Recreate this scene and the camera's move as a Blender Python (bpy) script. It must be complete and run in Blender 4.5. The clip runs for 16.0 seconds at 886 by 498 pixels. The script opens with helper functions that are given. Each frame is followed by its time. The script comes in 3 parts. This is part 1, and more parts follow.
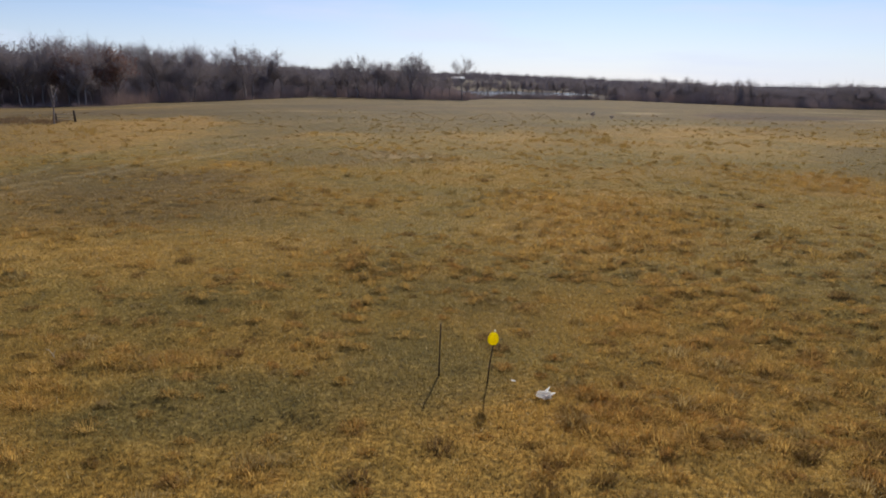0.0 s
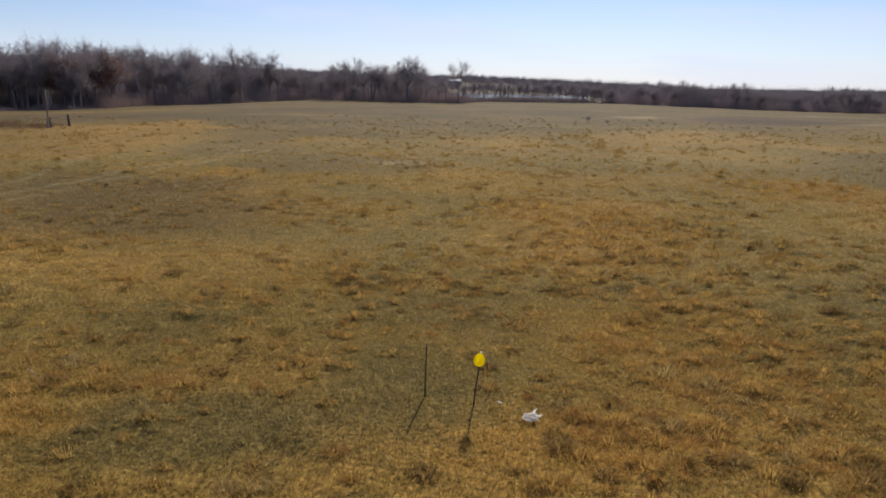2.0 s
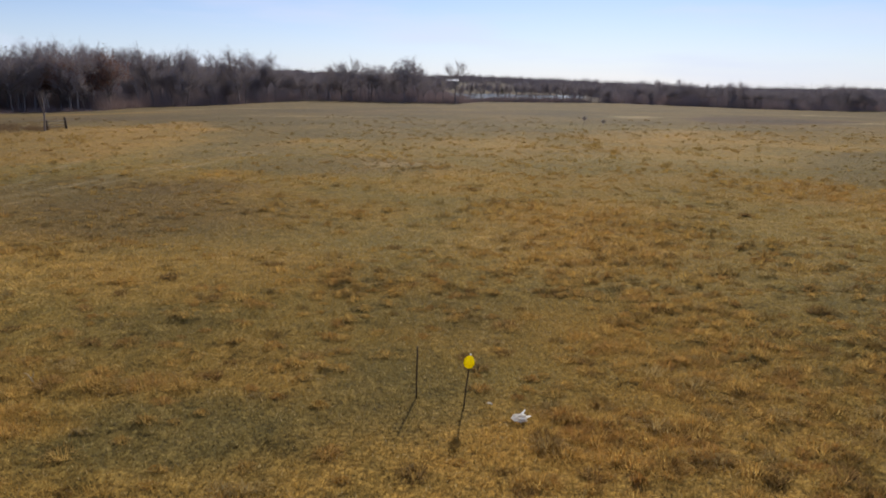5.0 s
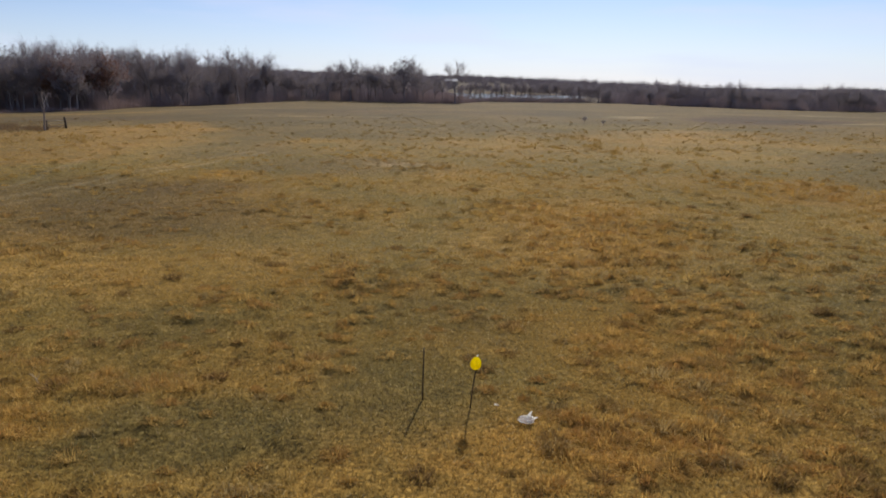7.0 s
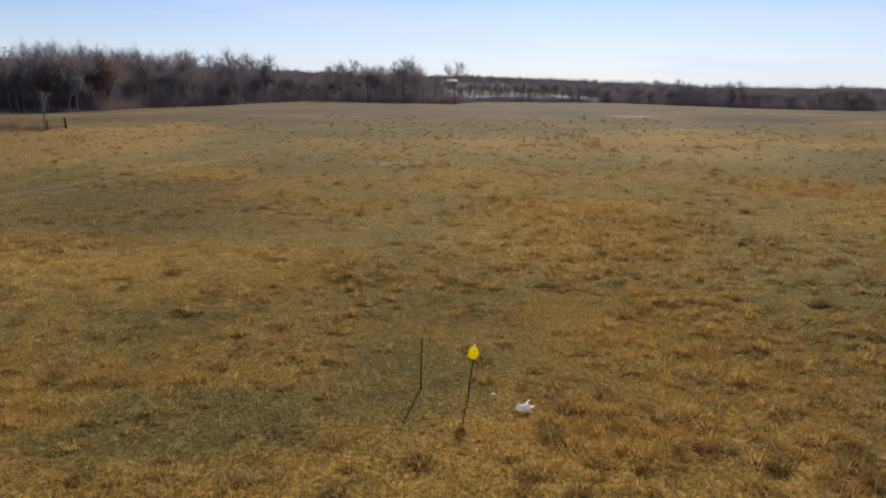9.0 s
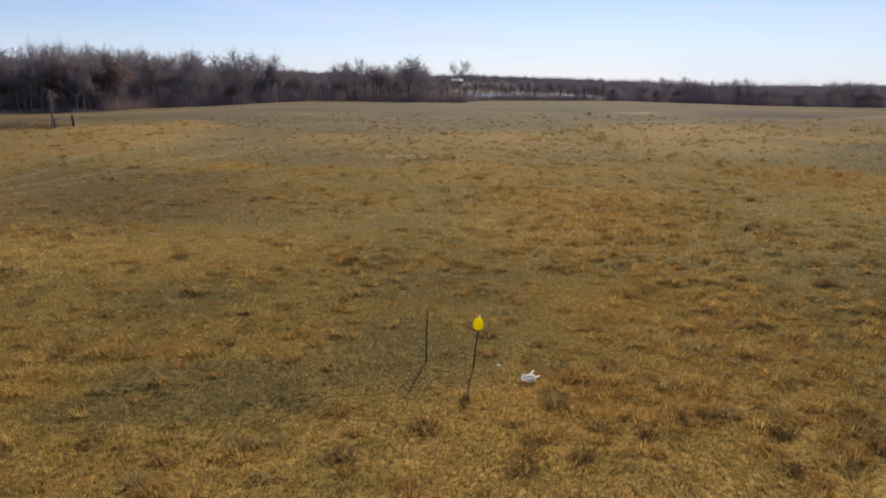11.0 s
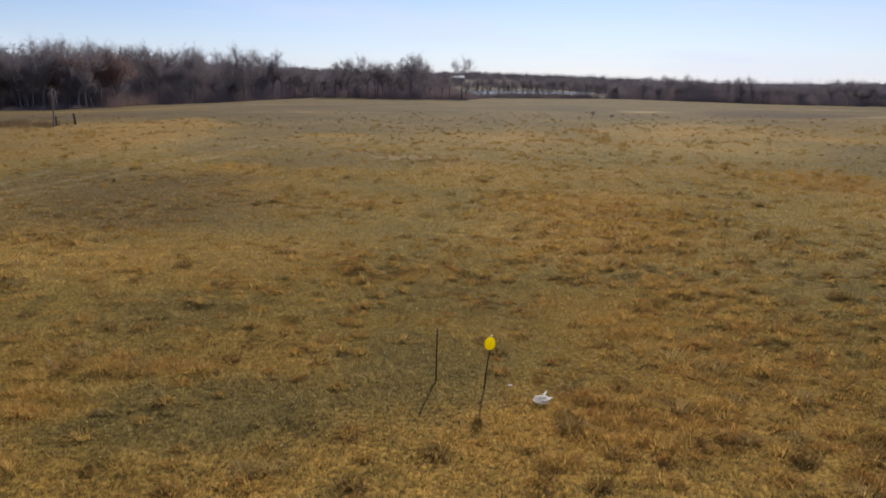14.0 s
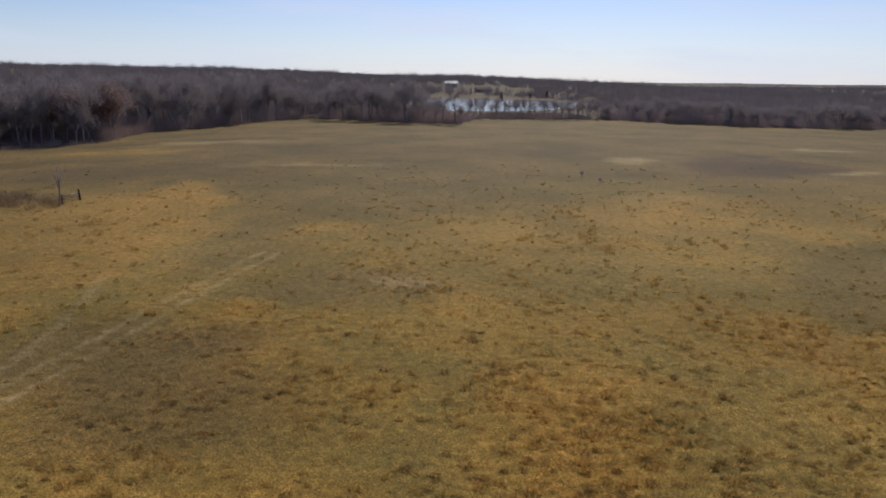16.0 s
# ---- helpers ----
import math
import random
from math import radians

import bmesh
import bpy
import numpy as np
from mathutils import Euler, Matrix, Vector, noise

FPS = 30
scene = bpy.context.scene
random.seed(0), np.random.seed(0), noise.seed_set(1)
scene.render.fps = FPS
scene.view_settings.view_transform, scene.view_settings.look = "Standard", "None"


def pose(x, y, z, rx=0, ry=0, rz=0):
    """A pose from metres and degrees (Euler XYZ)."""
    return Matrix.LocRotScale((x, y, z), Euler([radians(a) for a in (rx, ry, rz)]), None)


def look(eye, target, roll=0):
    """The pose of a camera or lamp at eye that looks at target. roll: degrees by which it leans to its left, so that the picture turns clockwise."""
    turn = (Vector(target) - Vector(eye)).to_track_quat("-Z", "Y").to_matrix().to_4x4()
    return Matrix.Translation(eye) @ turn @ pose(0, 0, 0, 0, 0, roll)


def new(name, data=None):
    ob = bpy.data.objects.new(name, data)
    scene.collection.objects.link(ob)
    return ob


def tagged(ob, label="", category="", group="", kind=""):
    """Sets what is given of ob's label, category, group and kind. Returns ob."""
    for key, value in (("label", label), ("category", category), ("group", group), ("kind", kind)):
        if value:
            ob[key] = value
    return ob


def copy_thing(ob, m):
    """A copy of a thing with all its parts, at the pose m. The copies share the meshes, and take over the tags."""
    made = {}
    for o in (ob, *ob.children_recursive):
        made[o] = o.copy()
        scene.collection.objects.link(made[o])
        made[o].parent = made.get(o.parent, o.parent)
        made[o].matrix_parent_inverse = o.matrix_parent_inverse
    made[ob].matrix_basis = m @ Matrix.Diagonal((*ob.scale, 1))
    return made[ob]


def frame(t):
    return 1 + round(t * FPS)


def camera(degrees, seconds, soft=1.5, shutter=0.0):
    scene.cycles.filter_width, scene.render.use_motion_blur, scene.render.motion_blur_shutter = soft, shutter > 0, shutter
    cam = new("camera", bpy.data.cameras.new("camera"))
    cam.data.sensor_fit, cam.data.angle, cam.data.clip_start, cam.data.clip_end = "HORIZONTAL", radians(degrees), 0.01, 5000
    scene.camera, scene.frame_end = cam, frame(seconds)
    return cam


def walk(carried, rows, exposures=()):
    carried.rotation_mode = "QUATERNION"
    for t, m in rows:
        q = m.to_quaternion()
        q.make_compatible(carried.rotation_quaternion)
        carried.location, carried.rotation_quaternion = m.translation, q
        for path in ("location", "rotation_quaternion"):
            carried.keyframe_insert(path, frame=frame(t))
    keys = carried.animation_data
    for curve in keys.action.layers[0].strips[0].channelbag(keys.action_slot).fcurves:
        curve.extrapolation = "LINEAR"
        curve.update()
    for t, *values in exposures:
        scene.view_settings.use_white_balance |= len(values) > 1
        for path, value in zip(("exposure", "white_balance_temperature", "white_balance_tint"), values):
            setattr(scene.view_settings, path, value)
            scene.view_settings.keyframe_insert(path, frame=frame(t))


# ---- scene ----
cam = camera(66.4, 16.0, soft=1.75)
PATH = [
    (0, (-0.15, -13.06, 5.985), (-0.12, -11.12, 5.504), 0.8),
    (0.5, (-0.118, -13.186, 5.885), (-0.086, -11.244, 5.409), 0.8),
    (1, (-0.021, -13.121, 5.968), (0.014, -11.179, 5.494), 0.9),
    (1.5, (0.092, -13.01, 6.055), (0.129, -11.067, 5.582), 0.9),
    (2, (0.07, -12.83, 6.297), (0.109, -10.888, 5.822), 0.9),
    (2.5, (0.073, -12.851, 6.515), (0.115, -10.908, 6.04), 0.8),
    (3, (0.017, -12.897, 6.654), (0.063, -10.955, 6.178), 0.7),
    (3.5, (0.174, -12.935, 6.581), (0.219, -10.993, 6.105), 0.6),
    (4, (0.249, -12.981, 6.613), (0.294, -11.039, 6.138), 0.6),
    (6.3, (0.069, -13.059, 6.169), (0.112, -11.116, 5.694), 0.7),
    (6.5, (0.019, -13.026, 6.324), (0.065, -11.083, 5.85), 0.7),
    (7, (0.079, -13.02, 6.455), (0.126, -11.078, 5.98), 0.7),
    (7.5, (0.101, -13.066, 6.272), (0.149, -11.124, 5.795), 0.7),
    (8, (0.072, -13.132, 6.317), (0.122, -11.19, 5.842), 0.6),
    (10.5, (0.238, -13.265, 5.93), (0.273, -11.322, 5.456), 0.3),
    (11, (0.152, -13.427, 5.765), (0.181, -11.484, 5.291), 0.2),
    (11.5, (-0.053, -13.558, 5.842), (-0.031, -11.616, 5.367), 0.2),
    (12, (-0.017, -13.421, 5.976), (0.003, -11.479, 5.499), 0.2),
    (12.5, (-0.014, -13.138, 5.961), (0.007, -11.196, 5.484), 0.3),
    (13, (-0.173, -13.142, 5.977), (-0.154, -11.2, 5.497), 0.4),
    (13.5, (-0.172, -13.193, 6.092), (-0.15, -11.252, 5.612), 0.4),
    (14, (-0.043, -13.014, 6.087), (-0.017, -11.073, 5.604), 0.4),
    (14.5, (-0.017, -13.131, 6.046), (0.011, -11.19, 5.562), 0.4),
    (14.8, (0.08, -13.12, 6.58), (0.109, -11.181, 6.091), 0.35),
    (15, (0.136, -13.115, 7.46), (0.166, -11.177, 6.967), 0.3),
    (15.2, (0.11, -13.2, 9.03), (0.142, -11.263, 8.534), 0.3),
    (15.5, (0.028, -13.417, 12.30), (0.062, -11.481, 11.807), 0.5),
    (16, (-0.227, -13.715, 17.179), (-0.18, -11.777, 16.685), 0.7),
]
walk(cam, [(t, look(e, a, r)) for t, e, a, r in PATH], exposures=[(0, 0.0), (15, 0.0), (16, -0.15)])

# ---- sky and sun ----
SUN_EL, SUN_AZ = radians(35.7), radians(13.0)   # azimuth from +Y towards +X
world = bpy.data.worlds.new("sky")
scene.world = world
world.use_nodes = True
wn, wl = world.node_tree.nodes, world.node_tree.links
sky = wn.new("ShaderNodeTexSky")
sky.sky_type = 'NISHITA'
sky.sun_disc = False
sky.sun_elevation, sky.sun_rotation = SUN_EL, SUN_AZ
sky.air_density, sky.dust_density, sky.ozone_density = 0.9, 0.25, 3.0
bg = wn["Background"]
bg.inputs["Strength"].default_value = 0.088
# thin cirrus streaks, the same all round the sky
wc = wn.new("ShaderNodeTexCoord")
wm = wn.new("ShaderNodeMapping")
wm.inputs["Scale"].default_value = (2.0, 2.0, 14.0)
wz = wn.new("ShaderNodeTexNoise")
wz.inputs["Scale"].default_value, wz.inputs["Detail"].default_value = 1.6, 6.0
wr = wn.new("ShaderNodeMapRange")
wr.inputs["From Min"].default_value, wr.inputs["From Max"].default_value = 0.5, 0.72
wr.inputs["To Max"].default_value = 0.5
wx = wn.new("ShaderNodeMix")
wx.data_type = 'RGBA'
wx.inputs["B"].default_value = (9.0, 9.3, 9.8, 1)
wl.new(wc.outputs["Generated"], wm.inputs["Vector"])
wl.new(wm.outputs["Vector"], wz.inputs["Vector"])
wl.new(wz.outputs["Fac"], wr.inputs["Value"])
wl.new(wr.outputs["Result"], wx.inputs["Factor"])
wl.new(sky.outputs["Color"], wx.inputs["A"])
wt = wn.new("ShaderNodeMix")          # cool winter air
wt.data_type, wt.blend_type = 'RGBA', 'MULTIPLY'
wt.inputs["Factor"].default_value = 1.0
wt.inputs["B"].default_value = (0.94, 0.95, 1.16, 1)
wl.new(wx.outputs["Result"], wt.inputs["A"])
wp = wn.new("ShaderNodeSeparateXYZ")      # pale haze low over the horizon
wl.new(wc.outputs["Generated"], wp.inputs[0])
wh = wn.new("ShaderNodeMapRange")
wh.interpolation_type = 'SMOOTHSTEP'
wh.inputs["From Min"].default_value, wh.inputs["From Max"].default_value = -0.02, 0.14
wh.inputs["To Min"].default_value, wh.inputs["To Max"].default_value = 0.58, 0.0
wl.new(wp.outputs["Z"], wh.inputs["Value"])
wq = wn.new("ShaderNodeMix")
wq.data_type = 'RGBA'
wq.inputs["B"].default_value = (7.9, 9.1, 11.0, 1)
wl.new(wh.outputs["Result"], wq.inputs["Factor"])
wl.new(wt.outputs["Result"], wq.inputs["A"])
wl.new(wq.outputs["Result"], bg.inputs["Color"])

sun_data = bpy.data.lights.new("sun", 'SUN')
sun_data.energy, sun_data.angle, sun_data.color = 4.4, radians(0.55), (1.0, 0.925, 0.79)
sun = new("sun", sun_data)
sun_way = Vector((math.sin(SUN_AZ) * math.cos(SUN_EL), math.cos(SUN_AZ) * math.cos(SUN_EL), math.sin(SUN_EL)))
sun.matrix_world = look(sun_way * 300, (0, 0, 0))


# ---- smooth value noise over the plan ----
LATTICE = np.random.RandomState(7).rand(256, 256)


def vnoise(x, y, size, seed=0):
    """0 to 1, with features of about that size in metres."""
    u, v = np.asarray(x) / size + 31.7 * seed, np.asarray(y) / size + 17.3 * seed
    iu, iv = np.floor(u).astype(int), np.floor(v).astype(int)
    fu, fv = u - iu, v - iv
    fu, fv = fu * fu * (3 - 2 * fu), fv * fv * (3 - 2 * fv)
    g = lambda a, b: LATTICE[a % 256, b % 256]
    return ((g(iu, iv) * (1 - fu) + g(iu + 1, iv) * fu) * (1 - fv)
            + (g(iu, iv + 1) * (1 - fu) + g(iu + 1, iv + 1) * fu) * fv)


def fbm(x, y, size, seed=0, octaves=4):
    total, gain, norm = 0, 1.0, 0
    for o in range(octaves):
        total = total + gain * vnoise(x, y, size / 2 ** o, seed + o)
        norm += gain
        gain *= 0.55
    return total / norm


def smooth(a, b, v):
    s = np.clip((np.asarray(v, float) - a) / (b - a), 0, 1)
    return s * s * (3 - 2 * s)


# the edge of the woods round the field
EDGE = [(-160, 60), (-122, 130), (-101, 163), (-92, 176), (-96, 222), (-84, 241), (-71, 272), (-54, 300), (-38, 284), (-10, 271), (11, 264), (24, 303), (50, 303), (78, 308),
        (110, 290), (134, 287), (163, 291), (188, 292), (260, 290)]
EDGE_WAY = [math.atan2(x, y + 13) for x, y in EDGE]
EDGE_REACH = [math.hypot(x, y + 13) for x, y in EDGE]


def in_woods(x, y):
    """0 out in the field, 1 under the trees."""
    reach = np.interp(np.arctan2(x, np.asarray(y) + 13), EDGE_WAY, EDGE_REACH)
    d = np.hypot(x, np.asarray(y) + 13)
    return smooth(-2, 7, d - reach + 5 * (vnoise(x, y, 7.0, 91) - .5)) * (1 - smooth(560, 640, d)) * (np.asarray(y) > 40)


# ---- ground cover of the pasture ----
GOLD, OLIVE, GREY = (0.41, 0.248, 0.060), (0.268, 0.194, 0.058), (0.205, 0.148, 0.062)
BROWN, PALE = (0.090, 0.058, 0.034), (0.40, 0.31, 0.18)
GREEN = (0.198, 0.150, 0.050)
# x, y, half width, half depth, strength
GOLD_SPOTS = [(-10.6, 64.4, 5, 4, .6), (-12.9, 35.2, 2.2, 1.8, .8),
              (45, 76, 26, 17, .42), (15, 62, 13, 12, .36), (7, 14, 6, 5, .65), (3.1, -1.6, 2.4, 1.4, .65), (6.5, 4, 4, 5, .5),
              (-7.7, -1.3, 1.7, .7, .8), (29, 30, 8, 6, .6), (-70, 150, 14, 8, .6), (7.5, 20, 4, 4, .6)]
OLIVE_SPOTS = [(-4.5, -1.5, 3.3, 1.9, .9), (-7, 4.5, 2.6, 2, .6), (8.6, 2, 1.3, .9, .7), (14.2, 7.2, 3, 3, .7),
               (-0.5, .6, 2.2, 2.6, .8), (1, 6, 3, 2.4, .6), (30, 96, 20, 9, .6)]
GREY_SPOTS = [(-6, 40, 10, 6, .7), (-21, 27, 9, 7, .7), (-10, 95, 30, 14, .5), (-14, 20, 7, 6, .5), (10, 110, 25, 12, .4)]
BROWN_SPOTS = [(-60, 80, 11, 7, .9), (-12.9, 29, 4.5, 3, .4), (-19, 23, 13, 11, .14), (-13, 20, 9, 8, .25), (-60, 110, 20, 12, .4), (0, 150, 60, 12, .35)]
PALE_SPOTS = [(42, 132, 9, 4, .7), (81, 116, 7, 3, .7), (105, 165, 9, 5, .7), (60.6, 86, 3, 1.5, .5), (36, 86.7, 7, 1.5, .3), (-1.8, 88, .9, 1, .9), (-55, 175, 20, 6, .5), (-3, 41, 3, 1.5, .5), (-20, 120, 22, 3, .4)]
TRACK = [(-24.0, 15.0), (-22.7, 20.3), (-21.3, 25.6), (-20.2, 30.4), (-18.8, 36.5), (-17.8, 40.9), (-15.0, 52.0)]

TRACK_AWAY = [(-25.4, 20.0), (-25.5, 24.0), (-25.6, 28.9), (-26.9, 37.1), (-28.7, 45.0)]
# outlines of broad patches in the plan
GOLD_FIELD = [(-35.1, 35.6), (-33.5, 37.3), (-27.5, 43.2), (-26.8, 53.2), (-27.9, 63.9), (-27.2, 81.9), (-33.3, 95.7), (-40.1, 98.4), (-38.7, 87.2), (-47.2, 85.7), (-46.2, 76.7), (-49.4, 70.4), (-53.9, 64.5)]
OLIVE_HOLLOW = [(32.3, 47.1), (39.5, 54.9), (46.8, 58.9), (55.0, 57.8), (33.6, 28.4), (29.3, 30.9), (29.1, 35.8), (30.2, 40.9)]
OLIVE_SWALE = [(-32.3, 104.1), (-20.5, 109.9), (11.8, 102.7), (11.6, 83.7), (-2.8, 69.7), (-13.6, 66.9), (-13.6, 47.2), (-21.5, 44.2), (-25.2, 53.3), (-24.7, 72.5)]
BROWN_BAND = [(55.7, 140.2), (75.6, 159.4), (79.6, 133.5), (83.1, 122.5), (69.5, 110.3), (52.7, 110.8)]
ORANGE_KNOLL = [(3.0, 23.7), (7.7, 25.4), (13.8, 25.4), (14.5, 20.8), (11.2, 14.9), (6.2, 13.9), (3.4, 17.0)]
ORANGE_EDGE = [(24.2, 33.8), (28.2, 35.8), (28.0, 29.3), (29.5, 26.4), (24.9, 19.4), (23.3, 23.8), (20.6, 25.5)]
PATCHES = [(OLIVE_SWALE, (.182, .133, .052), .6, .25, 3.0), (OLIVE_HOLLOW, (.150, .118, .045), .7, .15, 2.0), (BROWN_BAND, (.108, .066, .034), .95, .5, 3.0),
           (GOLD_FIELD, (.32, .200, .056), .85, .8, 1.6), (ORANGE_KNOLL, (.37, .225, .058), .35, .95, 1.5), (ORANGE_EDGE, (.38, .225, .058), .5, .95, 1.2)]


def patch_mask(x, y, pts, blur):
    """1 inside an outline, 0 outside, fading over blur metres."""
    odd, near = np.zeros(np.shape(x), bool), np.full(np.shape(x), 1e9)
    for (ax, ay), (bx, by) in zip(pts, pts[1:] + pts[:1]):
        s = np.clip(((x - ax) * (bx - ax) + (y - ay) * (by - ay)) / ((bx - ax) ** 2 + (by - ay) ** 2), 0, 1)
        near = np.minimum(near, np.hypot(x - ax - s * (bx - ax), y - ay - s * (by - ay)))
        if ay != by:
            odd ^= ((ay > y) != (by > y)) & (x < (bx - ax) * (y - ay) / (by - ay) + ax)
    return smooth(-blur, blur, np.where(odd, near, -near))


def cover(x, y):
    """The colour of the grass at places of the plan, and how tall it stands there (0 to 1)."""
    x, y = np.asarray(x, float), np.asarray(y, float)
    wx_ = x + 1.6 * (fbm(x, y, 3.0, 3) - .5) + 0.06 * np.hypot(x, y + 13) * (fbm(x, y, 18, 4) - .5) * 2
    wy_ = y + 1.6 * (fbm(x, y, 3.0, 5) - .5) + 0.06 * np.hypot(x, y + 13) * (fbm(x, y, 18, 6) - .5) * 2
    mix = (.08 + .5 * smooth(.3, .74, fbm(x, y, 6.0, 8)))[..., None]
    col = np.array(OLIVE) * (1 - mix) + np.array(GOLD) * mix
    # far turf darkened, standing in for shade between blades not modelled there
    far = (smooth(38, 115, y) * .8)[..., None]
    col = col * (1 - far) + np.array((.128, .090, .038)) * far
    far = (smooth(560, 680, y) * .85)[..., None]
    col = col * (1 - far) + np.array((.108, .084, .060)) * far
    far = (smooth(820, 1000, y) * .95)[..., None]
    col = col * (1 - far) + np.array((.070, .058, .052)) * far
    lush = fbm(x, y, 9.0, 14) * .5 + .5 * mix[..., 0]
    for spots, tone, tall in ((GREY_SPOTS, GREY, .4), (OLIVE_SPOTS, GREEN, .15), (BROWN_SPOTS, BROWN, .6), (GOLD_SPOTS, GOLD, .9), (PALE_SPOTS, PALE, .3)):
        for px, py, rx, ry, w in spots:
            d = np.hypot((wx_ - px) / rx, (wy_ - py) / ry)
            a = w * (1 - smooth(.45, 1.25, d))
            lush = lush * (1 - a) + tall * a
            col = col * (1 - a[..., None]) + np.array(tone) * a[..., None]
    for patch, tone, w, tall, blur in PATCHES:
        a = w * patch_mask(wx_, wy_, patch, blur)
        lush = lush * (1 - a) + tall * a
        col = col * (1 - a[..., None]) + np.array(tone) * a[..., None]
    litter = (.95 * in_woods(x, y))[..., None]
    col = col * (1 - litter) + np.array((.105, .076, .056)) * litter
    for rut, off in ((TRACK, 0.0), (TRACK, 1.7), (TRACK_AWAY, 0.0)):
        for (ax, ay), (bx, by) in zip(rut, rut[1:]):
            ax, bx = ax - off, bx - off
            s = np.clip(((x - ax) * (bx - ax) + (y - ay) * (by - ay)) / ((bx - ax) ** 2 + (by - ay) ** 2), 0, 1)
            d = np.hypot(x - ax - s * (bx - ax), y - ay - s * (by - ay))
            a = .6 * (1 - smooth(.14, .5, d)) * (.35 + .65 * smooth(.3, .6, fbm(x, y, 2.2, 70, 2)))
            lush = lush * (1 - a)
            col = col * (1 - a[..., None]) + np.array(PALE) * a[..., None]
    return col, np.clip(lush, 0, 1)


POND = (32.0, 515.0, 80.0, 130.0)       # centre and half axes of the pond
SLOUGH = (160.0, 350.0, 42.0, 6.0)


def inside(x, y, e):
    wob = 1 + .16 * (fbm(x, y, 60, 21) - .5) * 2
    return np.hypot((np.asarray(x) - e[0]) / e[2], (np.asarray(y) - e[1]) / e[3]) / wob


def terrain(x, y):
    """Height of the land, without the fine hummocks."""
    x, y = np.asarray(x, float), np.asarray(y, float)
    d = np.hypot(x, y)
    z = 11.0 * smooth(560, 1300, d) + 9 * smooth(330, 700, d) * smooth(-40, -330, x)
    z = z + 5 * smooth(600, 1200, d) * (fbm(x, y, 420, 11, 3) - .5) * 2
    z = z + 5.5 * smooth(560, 1100, d) - 17 * smooth(60, 600, x) * smooth(420, 900, d)
    z = z - 1.5 * smooth(110, 290, d) - 2.2 * smooth(70, 190, x) * smooth(150, 290, d)
    z = z - 1.3 * smooth(-40, -95, x) * smooth(85, 160, d)
    for e in (POND, SLOUGH):
        z = z - 1.6 * (1 - smooth(.85, 1.08, inside(x, y, e)))
    return z


def tufts(x, y):
    """Where the grass stands in tufts: 1 on a tuft, 0 between."""
    lawn = smooth(1.0, 2.8, np.hypot(x - .1, y + .3))
    return smooth(.48, .68, fbm(x, y, .8, 40, 3)) * smooth(.30, .62, fbm(x, y, 4.5, 46, 3)) * lawn


def hummock(x, y):
    near = 1 - smooth(60, 160, np.hypot(x, y + 13))
    return near * (.10 * tufts(x, y) + .06 * (fbm(x, y, .6, 30, 2) - .5) + .26 * (fbm(x, y, 5.0, 33, 2) - .5)) * smooth(0.0, .8, np.hypot(x - .5, y + .2))


def ground_z(x, y):
    return terrain(x, y) + hummock(x, y)


def at_ground(x, y):
    return float(ground_z(np.array([x]), np.array([y]))[0])


# ---- materials ----
def material(name, rough=0.9):
    m = bpy.data.materials.new(name)
    m.use_nodes = True
    n, l = m.node_tree.nodes, m.node_tree.links
    b = n["Principled BSDF"]
    b.inputs["Roughness"].default_value = rough
    b.inputs["Specular IOR Level"].default_value = 0.2
    return m, n, l, b


def noise_node(n, l, scale, detail=5.0, coords=None):
    t = n.new("ShaderNodeTexNoise")
    t.inputs["Scale"].default_value, t.inputs["Detail"].default_value = scale, detail
    if coords is not None:
        l.new(coords, t.inputs["Vector"])
    return t


def ramp_node(n, l, fac, stops):
    r = n.new("ShaderNodeValToRGB")
    while len(r.color_ramp.elements) < len(stops):
        r.color_ramp.elements.new(0.5)
    for e, (p, c) in zip(r.color_ramp.elements, stops):
        e.position, e.color = p, (*c, 1)
    l.new(fac, r.inputs["Fac"])
    return r


def mix_node(n, l, kind, fac, a, b):
    x = n.new("ShaderNodeMix")
    x.data_type, x.blend_type = 'RGBA', kind
    for sock, v in ((x.inputs["Factor"], fac), (x.inputs["A"], a), (x.inputs["B"], b)):
        if isinstance(v, (int, float)):
            sock.default_value = v
        elif isinstance(v, tuple):
            sock.default_value = (*v, 1)
        else:
            l.new(v, sock)
    return x.outputs["Result"]


def two_scale(name, dark, light, fine, coarse, rough=0.9, bump=0.4, island=0.0):
    """A matt surface with grain and broad stains."""
    m, n, l, b = material(name, rough)
    co = n.new("ShaderNodeTexCoord").outputs["Object"]
    f, c = noise_node(n, l, fine, 6, co), noise_node(n, l, coarse, 3, co)
    base = ramp_node(n, l, f.outputs["Fac"], [(.3, dark), (.7, light)]).outputs["Color"]
    tone = ramp_node(n, l, c.outputs["Fac"], [(.3, (.7, .7, .7)), (.7, (1.15, 1.12, 1.1))]).outputs["Color"]
    out = mix_node(n, l, 'MULTIPLY', 1.0, base, tone)
    if island:
        r = n.new("ShaderNodeObjectInfo").outputs["Random"]
        v = ramp_node(n, l, r, [(0, (1 - island,) * 3), (1, (1 + island,) * 3)]).outputs["Color"]
        out = mix_node(n, l, 'MULTIPLY', 1.0, out, v)
    l.new(out, b.inputs["Base Color"])
    k = n.new("ShaderNodeBump")
    k.inputs["Strength"].default_value, k.inputs["Distance"].default_value = bump, .02
    l.new(f.outputs["Fac"], k.inputs["Height"])
    l.new(k.outputs["Normal"], b.inputs["Normal"])
    return m


